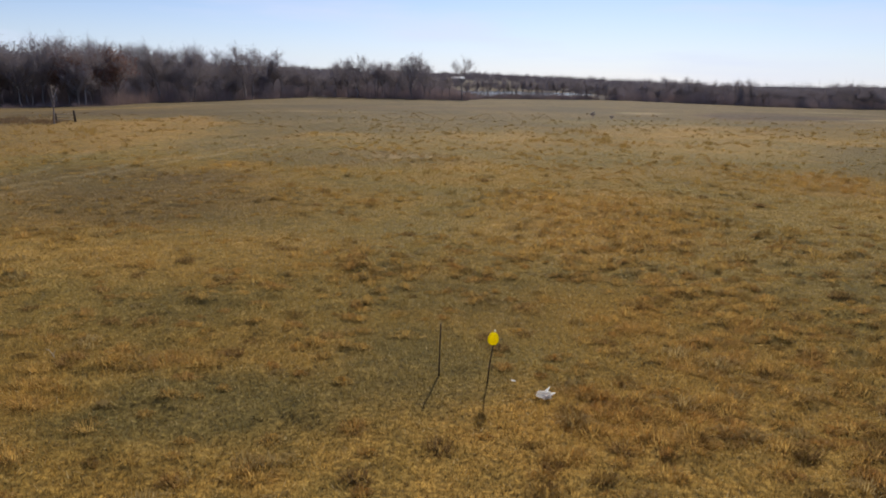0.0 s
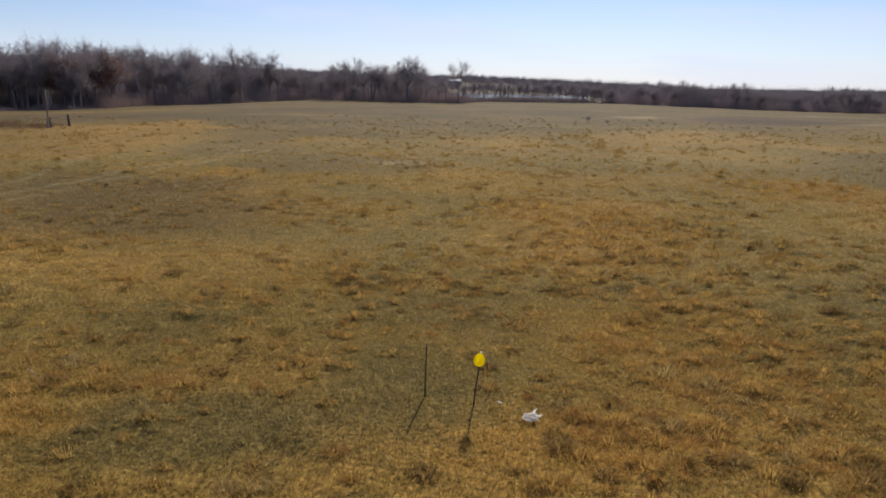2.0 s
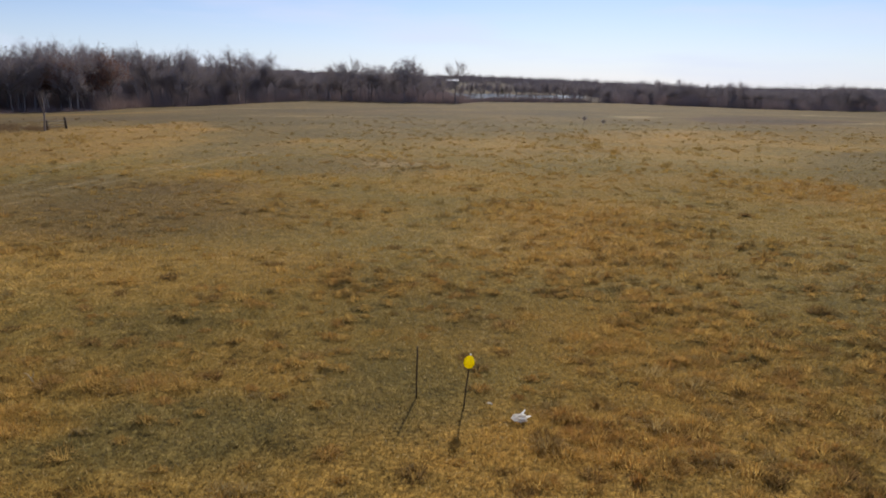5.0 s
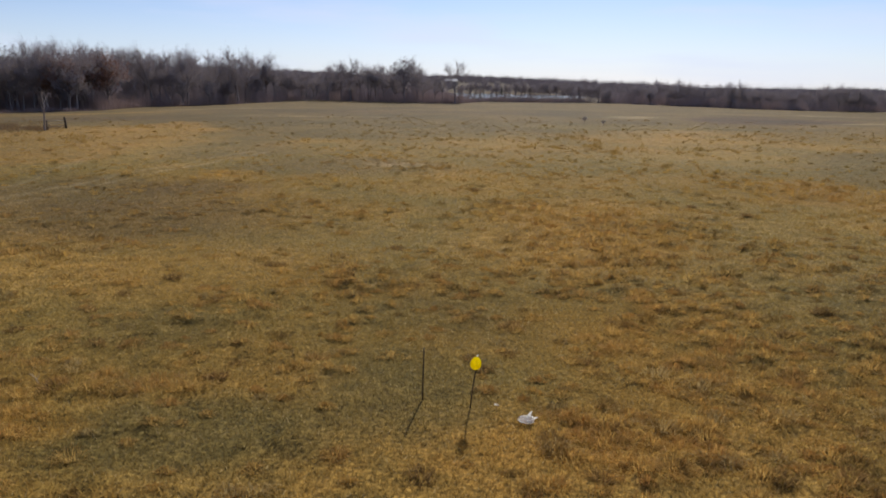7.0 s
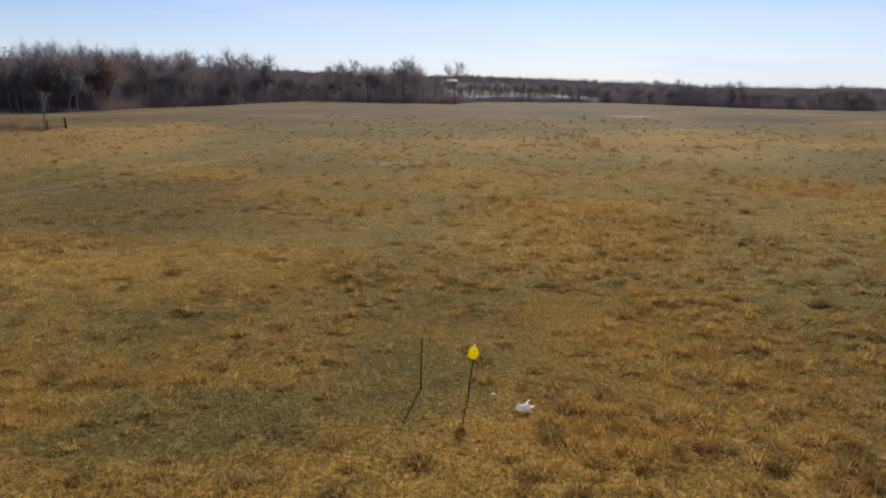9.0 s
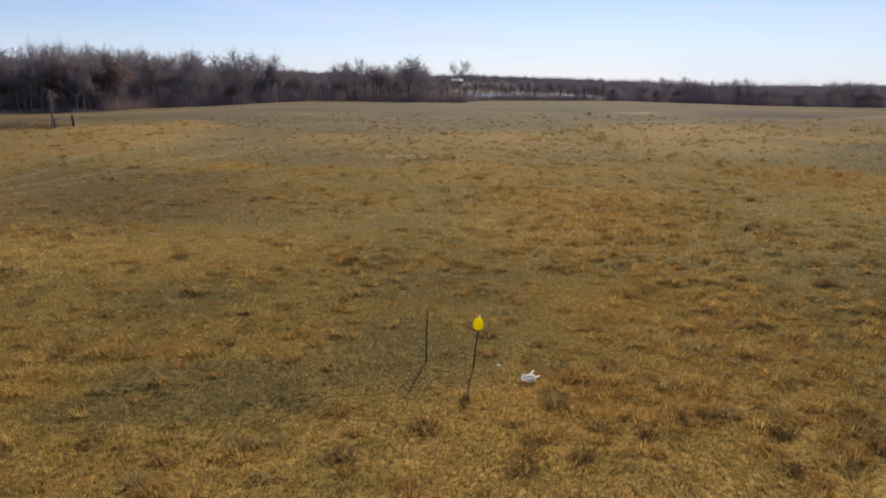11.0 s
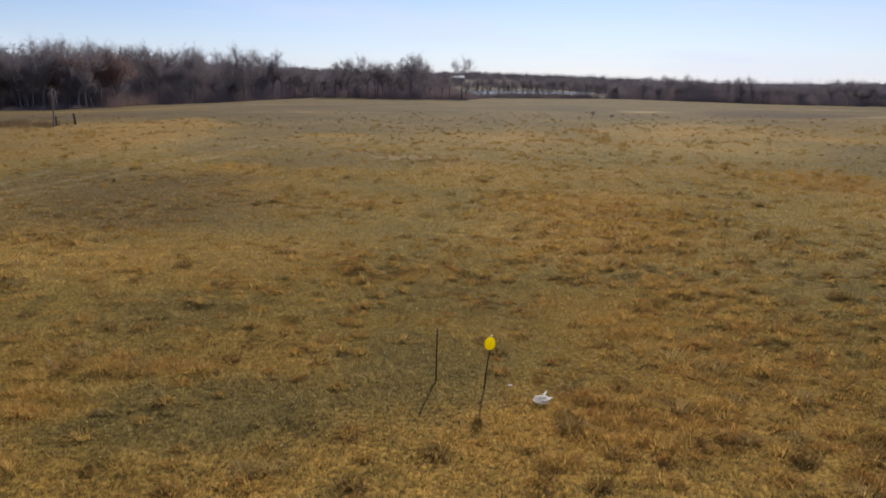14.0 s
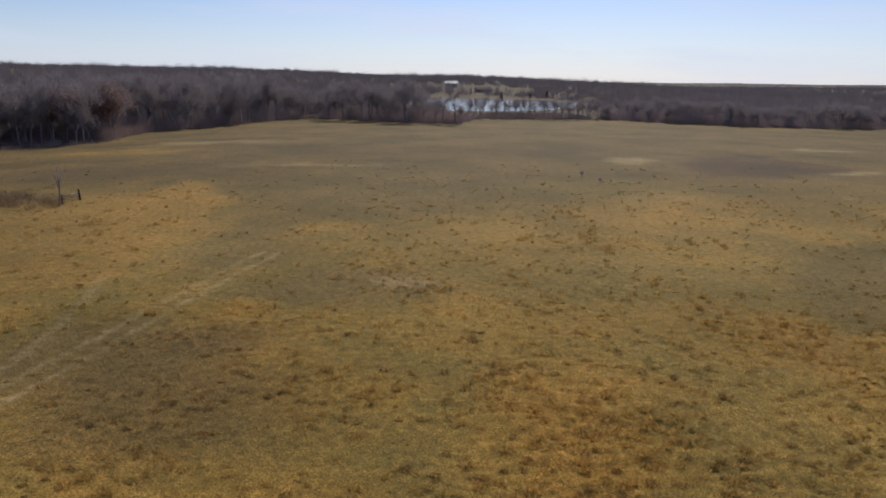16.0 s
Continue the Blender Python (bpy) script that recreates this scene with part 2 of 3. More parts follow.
def make_ground_material():
    m, n, l, b = material("pasture_turf", 0.95)
    at = n.new("ShaderNodeAttribute")
    at.attribute_name = "cover"
    pos = n.new("ShaderNodeNewGeometry").outputs["Position"]
    fine, mid, wide = noise_node(n, l, 9.0, 8, pos), noise_node(n, l, 1.7, 6, pos), noise_node(n, l, .22, 6, pos)
    c = mix_node(n, l, 'MULTIPLY', 1.0, at.outputs["Color"], ramp_node(n, l, fine.outputs["Fac"], [(.32, (.45, .43, .40)), (.66, (1.25, 1.22, 1.15))]).outputs["Color"])
    c = mix_node(n, l, 'MULTIPLY', 1.0, c, ramp_node(n, l, mid.outputs["Fac"], [(.3, (.6, .62, .58)), (.7, (1.2, 1.16, 1.08))]).outputs["Color"])
    c = mix_node(n, l, 'MULTIPLY', 1.0, c, ramp_node(n, l, wide.outputs["Fac"], [(.3, (.85, .9, .85)), (.7, (1.12, 1.06, 1.0))]).outputs["Color"])
    broad = noise_node(n, l, .045, 5, pos)
    c = mix_node(n, l, 'MULTIPLY', 1.0, c, ramp_node(n, l, broad.outputs["Fac"], [(.35, (.72, .74, .70)), (.65, (1.2, 1.15, 1.1))]).outputs["Color"])
    l.new(c, b.inputs["Base Color"])
    k = n.new("ShaderNodeBump")
    k.inputs["Strength"].default_value, k.inputs["Distance"].default_value = .8, .08
    add = n.new("ShaderNodeMath")
    add.operation = 'ADD'
    l.new(fine.outputs["Fac"], add.inputs[0])
    l.new(mid.outputs["Fac"], add.inputs[1])
    l.new(add.outputs[0], k.inputs["Height"])
    l.new(k.outputs["Normal"], b.inputs["Normal"])
    return m


def make_leaf_material(name, tint=(1, 1, 1), plain=None, through_light=.62):
    """Thin blades or leaves: matt, letting some light through. Colour from the mesh's own tones or plain, varied from blade to blade."""
    m, n, l, b = material(name, 0.8)
    if plain is None:
        at = n.new("ShaderNodeAttribute")
        at.attribute_name = "cover"
        col = at.outputs["Color"]
    else:
        rgb = n.new("ShaderNodeRGB")
        rgb.outputs[0].default_value = (*plain, 1)
        col = rgb.outputs[0]
    rnd = n.new("ShaderNodeNewGeometry").outputs["Random Per Island"]
    col = mix_node(n, l, 'MULTIPLY', 1.0, col, ramp_node(n, l, rnd, [(0, (.82, .81, .8)), (.6, (1, 1, 1)), (1, (1.15, 1.13, 1.1))]).outputs["Color"])
    col = mix_node(n, l, 'MULTIPLY', 1.0, col, tint)
    l.new(col, b.inputs["Base Color"])
    tr = n.new("ShaderNodeBsdfTranslucent")
    l.new(col, tr.inputs["Color"])
    mx = n.new("ShaderNodeMixShader")
    mx.inputs[0].default_value = through_light
    l.new(b.outputs[0], mx.inputs[1])
    l.new(tr.outputs[0], mx.inputs[2])
    l.new(mx.outputs[0], n["Material Output"].inputs["Surface"])
    return m


M_GROUND = make_ground_material()
M_BLADE = make_leaf_material("dry_grass_blades", through_light=.56)
# bark and twig colours are lifted, with the veil of aerial haze put in
M_BARK = two_scale("hazed_grey_bark", (.20, .168, .155), (.32, .275, .255), 5.0, .4, island=.25)
M_TWIG = make_leaf_material("hazed_bare_twigs", plain=(.30, .262, .265), through_light=.3)
M_RUSSET = make_leaf_material("russet_dead_leaves", plain=(.27, .165, .13), through_light=.3)
M_CEDAR = make_leaf_material("dark_cedar_needles", plain=(.035, .045, .02), through_light=.1)
M_FARWOOD = make_leaf_material("far_bare_woods", through_light=.2)
M_WOOD = two_scale("weathered_post_wood", (.05, .035, .025), (.13, .1, .075), 30.0, 3.0)
M_PALEWOOD = two_scale("pale_grey_rail_wood", (.2, .17, .13), (.36, .32, .26), 30.0, 3.0)
M_STEEL = two_scale("dark_rusty_rod", (.04, .028, .018), (.10, .066, .04), 60.0, 6.0, rough=.6, bump=.2)
M_ROOF_WHITE = two_scale("white_metal_roof", (.72, .72, .72), (.86, .86, .85), 2.0, .2, rough=.4)
M_ROOF_BROWN = two_scale("brown_shingle_roof", (.1, .075, .06), (.2, .15, .12), 2.0, .2)
M_WALL = two_scale("tan_siding", (.35, .29, .22), (.45, .38, .3), 2.0, .2)
M_STALK = two_scale("bleached_stalk", (.5, .4, .24), (.68, .56, .36), 40.0, 5.0)
M_DARK = two_scale("dark_window_glass", (.02, .022, .025), (.04, .042, .045), 2.0, .5, rough=.2)


def make_balloon_material():
    m, n, l, b = material("yellow_latex", .25)
    b.inputs["Base Color"].default_value = (.9, .62, .01, 1)
    b.inputs["Specular IOR Level"].default_value = .5
    co = n.new("ShaderNodeTexCoord").outputs["Object"]
    t = noise_node(n, l, 14, 3, co)
    c = ramp_node(n, l, t.outputs["Fac"], [(.3, (.95, .78, .01)), (.7, (1.0, .88, .03))]).outputs["Color"]
    l.new(c, b.inputs["Base Color"])
    tr = n.new("ShaderNodeBsdfTranslucent")
    l.new(c, tr.inputs["Color"])
    mx = n.new("ShaderNodeMixShader")
    mx.inputs[0].default_value = .9
    clear = n.new("ShaderNodeBsdfTransparent")
    clear.inputs["Color"].default_value = (1.0, .86, .06, 1)
    thin = n.new("ShaderNodeMixShader")
    thin.inputs[0].default_value = .42
    l.new(tr.outputs[0], thin.inputs[1])
    l.new(clear.outputs[0], thin.inputs[2])
    l.new(b.outputs[0], mx.inputs[1])
    l.new(thin.outputs[0], mx.inputs[2])
    l.new(mx.outputs[0], n["Material Output"].inputs["Surface"])
    return m


def make_bag_material():
    m, n, l, b = material("white_plastic_film", .45)
    co = n.new("ShaderNodeTexCoord").outputs["Object"]
    t = noise_node(n, l, 20, 5, co)
    c = ramp_node(n, l, t.outputs["Fac"], [(.3, (.94, .92, .88)), (.7, (.98, .97, .94))]).outputs["Color"]
    l.new(c, b.inputs["Base Color"])
    tr = n.new("ShaderNodeBsdfTranslucent")
    l.new(c, tr.inputs["Color"])
    mx = n.new("ShaderNodeMixShader")
    mx.inputs[0].default_value = .85
    clear = n.new("ShaderNodeBsdfTransparent")
    thin = n.new("ShaderNodeMixShader")
    thin.inputs[0].default_value = .1
    l.new(tr.outputs[0], thin.inputs[1])
    l.new(clear.outputs[0], thin.inputs[2])
    l.new(b.outputs[0], mx.inputs[1])
    l.new(thin.outputs[0], mx.inputs[2])
    l.new(mx.outputs[0], n["Material Output"].inputs["Surface"])
    return m


def make_water_material():
    m, n, l, b = material("pond_water", .06)
    b.inputs["Base Color"].default_value = (.03, .035, .03, 1)
    b.inputs["Specular IOR Level"].default_value = .5
    pos = n.new("ShaderNodeNewGeometry").outputs["Position"]
    t, u = noise_node(n, l, .8, 4, pos), noise_node(n, l, .02, 3, pos)
    k = n.new("ShaderNodeBump")
    k.inputs["Strength"].default_value, k.inputs["Distance"].default_value = .35, .12
    l.new(t.outputs["Fac"], k.inputs["Height"])
    l.new(k.outputs["Normal"], b.inputs["Normal"])
    r = n.new("ShaderNodeMapRange")
    r.inputs["To Min"].default_value, r.inputs["To Max"].default_value = .03, .18
    l.new(u.outputs["Fac"], r.inputs["Value"])
    l.new(r.outputs["Result"], b.inputs["Roughness"])
    return m


M_BALLOON, M_BAG, M_WATER = make_balloon_material(), make_bag_material(), make_water_material()


# ---- mesh helpers ----
def mesh_np(name, verts, faces, mat, colours=None, smooth_shade=False):
    """One mesh from arrays: faces is (n, 3) or (n, 4)."""
    me = bpy.data.meshes.new(name)
    verts, faces = np.asarray(verts, np.float32), np.asarray(faces, np.int32)
    k = faces.shape[1]
    me.vertices.add(len(verts))
    me.vertices.foreach_set("co", verts.ravel())
    me.loops.add(faces.size)
    me.loops.foreach_set("vertex_index", faces.ravel())
    me.polygons.add(len(faces))
    me.polygons.foreach_set("loop_start", np.arange(0, faces.size, k, dtype=np.int32))
    me.polygons.foreach_set("use_smooth", np.full(len(faces), smooth_shade))
    if colours is not None:
        a = me.attributes.new("cover", 'FLOAT_COLOR', 'POINT')
        a.data.foreach_set("color", np.hstack([colours, np.ones((len(colours), 1))]).astype(np.float32).ravel())
    me.update(calc_edges=True)
    me.materials.append(mat)
    return me


def part(name, bm, mat, parent, label=""):
    """Links a bmesh as one mesh object under a thing or a part."""
    me = bpy.data.meshes.new(name)
    bm.to_mesh(me)
    bm.free()
    me.materials.append(mat)
    ob = new(name, me)
    ob.parent = parent
    if label:
        ob["label"] = label
    return ob


def tube(bm, points, radii, sides=6, cap=True):
    """A tapered tube along points."""
    rings = []
    for i, (p, r) in enumerate(zip(points, radii)):
        p = Vector(p)
        way = Vector(points[min(i + 1, len(points) - 1)]) - Vector(points[max(i - 1, 0)])
        q = way.to_track_quat('Z', 'Y')
        rings.append([bm.verts.new(p + q @ Vector((r * math.cos(2 * math.pi * k / sides), r * math.sin(2 * math.pi * k / sides), 0))) for k in range(sides)])
    for a, b in zip(rings, rings[1:]):
        for k in range(sides):
            f = bm.faces.new((a[k], a[(k + 1) % sides], b[(k + 1) % sides], b[k]))
            f.smooth = True
    if cap:
        bm.faces.new(rings[-1])
        bm.faces.new(rings[0][::-1])


def box(bm, cx, cy, cz, sx, sy, sz, turn=None, bevel=0.0):
    m = Matrix.Translation((cx, cy, cz)) @ (turn or Matrix.Identity(4)) @ Matrix.Diagonal((sx, sy, sz, 1))
    r = bmesh.ops.create_cube(bm, size=1, matrix=m)
    if bevel:
        es = list({e for v in r["verts"] for e in v.link_edges})
        bmesh.ops.bevel(bm, geom=es, offset=bevel, segments=1, affect='EDGES')


# ---- ground: one sheet to the horizon ----
def graded(fine_lo, fine_hi, step, lo, hi, grow):
    mid = list(np.arange(fine_lo, fine_hi + step / 2, step))
    up, s = [mid[-1]], step
    while up[-1] < hi:
        s *= grow
        up.append(up[-1] + s)
    dn, s = [mid[0]], step
    while dn[-1] > lo:
        s *= grow
        dn.append(dn[-1] - s)
    return np.array(dn[:0:-1] + mid + up[1:])


gx = graded(-16, 18, .2, -3500, 3500, 1.045)
gy = graded(-11, 30, .2, -400, 4200, 1.035)
GX, GY = np.meshgrid(gx, gy)
GZ = ground_z(GX, GY)
idx = np.arange(GX.size).reshape(GX.shape)
quads = np.stack([idx[:-1, :-1], idx[:-1, 1:], idx[1:, 1:], idx[1:, :-1]], -1).reshape(-1, 4)
gcol, _ = cover(GX.ravel(), GY.ravel())
ground = new("ground", mesh_np("ground", np.stack([GX.ravel(), GY.ravel(), GZ.ravel()], 1), quads, M_GROUND, gcol, True))
tagged(ground, "dry winter pasture of golden and olive matted grass", "ground", kind="structure")


def water_sheet(name, e, z, label):
    bm = bmesh.new()
    ring = []
    for k in range(72):
        a = 2 * math.pi * k / 72
        ring.append(bm.verts.new((e[0] + 1.05 * e[2] * math.cos(a), e[1] + 1.05 * e[3] * math.sin(a), z)))
    bm.faces.new(ring)
    me = bpy.data.meshes.new(name)
    bm.to_mesh(me)
    bm.free()
    me.materials.append(M_WATER)
    return tagged(new(name, me), label, "water", kind="structure")


water_sheet("water", POND, -2.05, "bright still pond reflecting the pale sky behind trees")
water_sheet("water", SLOUGH, -4.0, "narrow bright slough seen between low trees")


# ---- grass ----
def blades(rs, x, y, length, width, lean, colour):
    """Single blades as slim triangles; returns verts and colours."""
    n = len(x)
    z = ground_z(x, y) - .01
    a, b = rs.rand(n) * 2 * np.pi, rs.rand(n) * 2 * np.pi
    out = length * lean * (.4 + .6 * rs.rand(n))
    up = np.sqrt(np.maximum(length ** 2 - out ** 2, (.15 * length) ** 2))
    dx, dy = np.cos(b) * width / 2, np.sin(b) * width / 2
    v = np.empty((n, 3, 3))
    v[:, 0] = np.stack([x - dx, y - dy, z], 1)
    v[:, 1] = np.stack([x + dx, y + dy, z], 1)
    v[:, 2] = np.stack([x + np.cos(a) * out, y + np.sin(a) * out, z + up], 1)
    c = np.repeat(colour[:, None, :], 3, 1)
    return v.reshape(-1, 3), c.reshape(-1, 3)


def fan(rs, n, r0, r1, fade=(80, 150), rise=(0, 1)):
    """n places over the fan of pasture between two distances, thinning out at the far end."""
    r = np.sqrt(r0 ** 2 + (r1 ** 2 - r0 ** 2) * rs.rand(n))
    a = (rs.rand(n) - .5) * 1.32
    keep = rs.rand(n) < (1 - .97 * smooth(*fade, r)) * smooth(*rise, r)
    r, a = r[keep], a[keep]
    return r * np.sin(a), r * np.cos(a) - 13.2


STRAW, RUST, BLEACHED = np.array((.72, .475, .155)), np.array((.54, .315, .105)), np.array((.60, .46, .22))


def lawn(rs, r0, r1, per_m2, width, scale, fade, rise):
    """The short matted grass between the tufts."""
    x, y = fan(rs, int(per_m2 * .66 * (r1 ** 2 - r0 ** 2)), r0, r1, fade, rise)
    n = len(x)
    col, lush = cover(x, y)
    k = np.clip(.03 + rs.rand(n) * .30 * lush / (scale ** 2 * (1 + .02 * r0)), 0, .9)[:, None]
    col = (col * (1 - k) + STRAW * k) * ((.68 + .64 * rs.rand(n)) if r0 < 10 else (.82 + .36 * rs.rand(n)))[:, None]
    pale = rs.rand(n) < (.035 if r0 < 10 else .015)
    col[pale] = BLEACHED
    length = (.05 + .12 * rs.rand(n) * (.4 + lush)) * scale
    return blades(rs, x, y, length, width * (.6 + .8 * rs.rand(n)), .75 + .2 * rs.rand(n), col)


def tuft_field(rs, r0, r1, per_m2, blades_each, width, size, fade, rise):
    """Drooping tufts, each a fountain of bent blades."""
    x, y = fan(rs, int(per_m2 * .66 * (r1 ** 2 - r0 ** 2)), r0, r1, fade, rise)
    col, lush = cover(x, y)
    tufty = smooth(.34, .60, fbm(x, y, 4.5, 46, 3)) * (.35 + .65 * smooth(-6, 4, x + .15 * y)) * smooth(.9, 2.3, np.hypot(x - .1, y + .3))
    open_lawn = smooth(.9, 1.9, np.hypot(x + .2, y + .7)) * smooth(.7, 1.4, np.hypot(x - .85, y + 1.1)) * smooth(.45, .9, np.hypot(x - 2.06, y + 1.2))
    keep = rs.rand(len(x)) < open_lawn * (.20 + .8 * tufty) * (.25 + .75 * lush)
    x, y, col, lush = x[keep], y[keep], col[keep], lush[keep]
    n = len(x)
    big = (.55 + .75 * rs.rand(n) ** 1.6) * (.6 + .5 * lush) * size
    t = rs.rand(n)[:, None]
    own = .42 + .4 * smooth(8, 40, r0)
    tone = col * own + (1 - own) * (1.08 - .1 * smooth(8, 25, r0)) * np.where(t < .54, STRAW, np.where(t < .76, RUST * 1.1, np.where(t < .88, BLEACHED * .9, np.array((.25, .16, .062)))))
    m = blades_each
    X, Y, B = np.repeat(x, m), np.repeat(y, m), np.repeat(big, m)
    C = np.repeat(tone, m, 0) * (.75 + .5 * rs.rand(n * m))[:, None]
    a = rs.rand(n * m) * 2 * np.pi
    stretch = np.repeat(1 + .7 * rs.rand(n), m)
    lobes = 1 + .3 * np.sin(2 * a + np.repeat(rs.rand(n) * 6, m)) + .2 * np.sin(3 * a + np.repeat(rs.rand(n) * 6, m))
    u = np.sqrt(rs.rand(n * m))
    core = .40 * B * u * lobes
    bx_, by_ = X + core * np.cos(a) * stretch, Y + core * np.sin(a)
    Z = ground_z(bx_, by_) - .02
    a = a + (rs.rand(n * m) - .5) * 1.5
    out = B * (.10 + .36 * rs.rand(n * m)) * (.5 + .7 * u)
    h = B * np.repeat(.75 + .5 * rs.rand(n), m) * (.20 + .20 * rs.rand(n * m)) * (1.1 - .6 * u ** 2)
    w = width * (.6 + .8 * rs.rand(n * m))
    sx, sy = -np.sin(a) * w / 2, np.cos(a) * w / 2
    ox, oy = np.cos(a) * out * stretch, np.sin(a) * out
    v = np.empty((n * m, 5, 3))
    v[:, 0] = np.stack([bx_ - sx, by_ - sy, Z], 1)
    v[:, 1] = np.stack([bx_ + sx, by_ + sy, Z], 1)
    v[:, 2] = np.stack([bx_ + .5 * ox + sx, by_ + .5 * oy + sy, Z + h], 1)
    v[:, 3] = np.stack([bx_ + .5 * ox - sx, by_ + .5 * oy - sy, Z + h], 1)
    v[:, 4] = np.stack([bx_ + ox, by_ + oy, Z + h * .62], 1)
    f = (np.arange(n * m) * 5)[:, None, None] + np.array([[0, 1, 2], [0, 2, 3], [3, 2, 4]])[None]
    return v.reshape(-1, 3), f.reshape(-1, 3), np.repeat(C, 5, 0)


rs = np.random.RandomState(3)
for r0, r1, per, width, scale, fade, rise in ((4.5, 26, 800, .016, 1.0, (17, 26), (0, 1)), (17, 70, 200, .024, 1.05, (30, 70), (17, 26)), (30, 150, 14, .045, 1.1, (60, 150), (30, 70))):
    v, c = lawn(rs, r0, r1, per, width, scale, fade, rise)
    g = new("grass", mesh_np("grass", v, np.arange(len(v)).reshape(-1, 3), M_BLADE, c))
    tagged(g, "short matted olive-brown grass over the pasture", "grass", kind="stuff")
for r0, r1, per, each, width, size, fade, rise in (
        (4.5, 26, 7.5, 120, .0105, .50, (20, 26), (0, 1)), (20, 75, 2.6, 60, .019, .60, (34, 75), (20, 26)), (34, 150, .42, 30, .036, .85, (80, 150), (34, 75))):
    v, f, c = tuft_field(rs, r0, r1, per, each, width, size, fade, rise)
    g = new("grass", mesh_np("grass", v, f, M_BLADE, c))
    tagged(g, "drooping tufts of golden dry grass over the pasture", "grass", kind="stuff")


# ---- tussocks that stand out one by one ----
def tussock(seed, radius, height, n, tone):
    r = np.random.RandomState(seed)
    a = r.rand(n) * 2 * np.pi
    d = radius * np.sqrt(r.rand(n)) * (.75 + .35 * np.sin(a * 3 + seed) + .2 * np.sin(a * 5 + 2 * seed))
    x, y = d * np.cos(a), d * np.sin(a)
    h = height * np.maximum(1 - .5 * (d / radius) ** 2, .2) * (.4 + .8 * r.rand(n))
    la = a + (r.rand(n) - .5) * 1.4
    out = .2 * height + .4 * d * r.rand(n) + .08 * r.rand(n)
    w = .006 + .009 * r.rand(n)
    ta = r.rand(n) * 2 * np.pi
    v = np.empty((n, 3, 3))
    v[:, 0] = np.stack([x - np.cos(ta) * w, y - np.sin(ta) * w, np.full(n, -.06)], 1)
    v[:, 1] = np.stack([x + np.cos(ta) * w, y + np.sin(ta) * w, np.full(n, -.06)], 1)
    v[:, 2] = np.stack([x + np.cos(la) * out, y + np.sin(la) * out, h], 1)
    k = (r.rand(n) ** 2 * .8)[:, None]
    c = (np.array(tone) * (1 - k) + np.array((.58, .38, .13)) * k) * (.6 + .8 * r.rand(n))[:, None]
    return mesh_np("grass_tussock", v.reshape(-1, 3), np.arange(3 * n).reshape(-1, 3), M_BLADE, np.repeat(c, 3, 0))


# brown clumps, toned darker to carry the shade of their near sides
TUSSOCKS = [tussock(k, rad, hgt, 260, tone) for k, (rad, hgt, tone) in enumerate((
    (.22, .13, (.17, .10, .045)), (.18, .11, (.20, .115, .048)), (.27, .15, (.24, .14, .055)), (.20, .15, (.15, .092, .042))))]
MARKS = [(.34, 9.23), (1.6, 7.6), (-2.6, 2.27), (2.4, -1.68), (8.2, 11.2), (10.8, 7.7), (-2.6, 8.7), (4.2, 13.3), (3, 28.7),
         (-8.2, 3.07), (16.6, 12.15), (-6.2, 6.4), (-5.5, 10.6), (-12.5, 32), (-34.6, 49.9), (17.4, 13.5)]
MARKS_MORE = [(-2.6, 9.4), (-0.3, 8.2), (4.7, 10.0), (9.6, 12.2), (-5.1, 10.5), (-9.3, 7.2), (-9.6, 5.6), (-10.7, 3.9), (-4.4, 1.9), (-4.6, 1.1), (-4.1, -3.8), (-1.3, -3.7), (5.2, -1.8), (8.5, -1.3), (7.2, -3.1), (11.6, 5.5), (16.2, 20.3), (17.5, 15.3), (10.8, 12.2), (1.1, 2.1), (1.4, 1.5), (2.1, 2.5), (2.4, 4.4), (10.1, 2.7), (9.6, 3.7), (4.0, 1.9), (6.0, 0.1), (-0.0, -2.8), (6.1, -3.0), (1.8, -3.5), (4.4, 7.5), (-8.3, 8.7), (-1.2, 13.3), (-5.9, 19.9), (4.1, 23.6), (14.4, 22.9), (8.8, 17.3), (3.0, -3.0), (-7.9, 0.7)]
for k, (x, y) in enumerate(MARKS + MARKS_MORE):
    ob = new("grass_tussock", TUSSOCKS[k % 4])
    s = .85 + .35 * random.random() + .012 * max(0, y)
    ob.matrix_basis = Matrix.Translation((x, y, at_ground(x, y))) @ Matrix.Rotation(random.random() * 6.28, 4, 'Z') @ Matrix.Diagonal((s * 1.25, s, s * .85, 1))
    tagged(ob, "clump of brown dry grass, its shaded side painted into a dark tone", "grass tussock", "tussocks in the pasture")


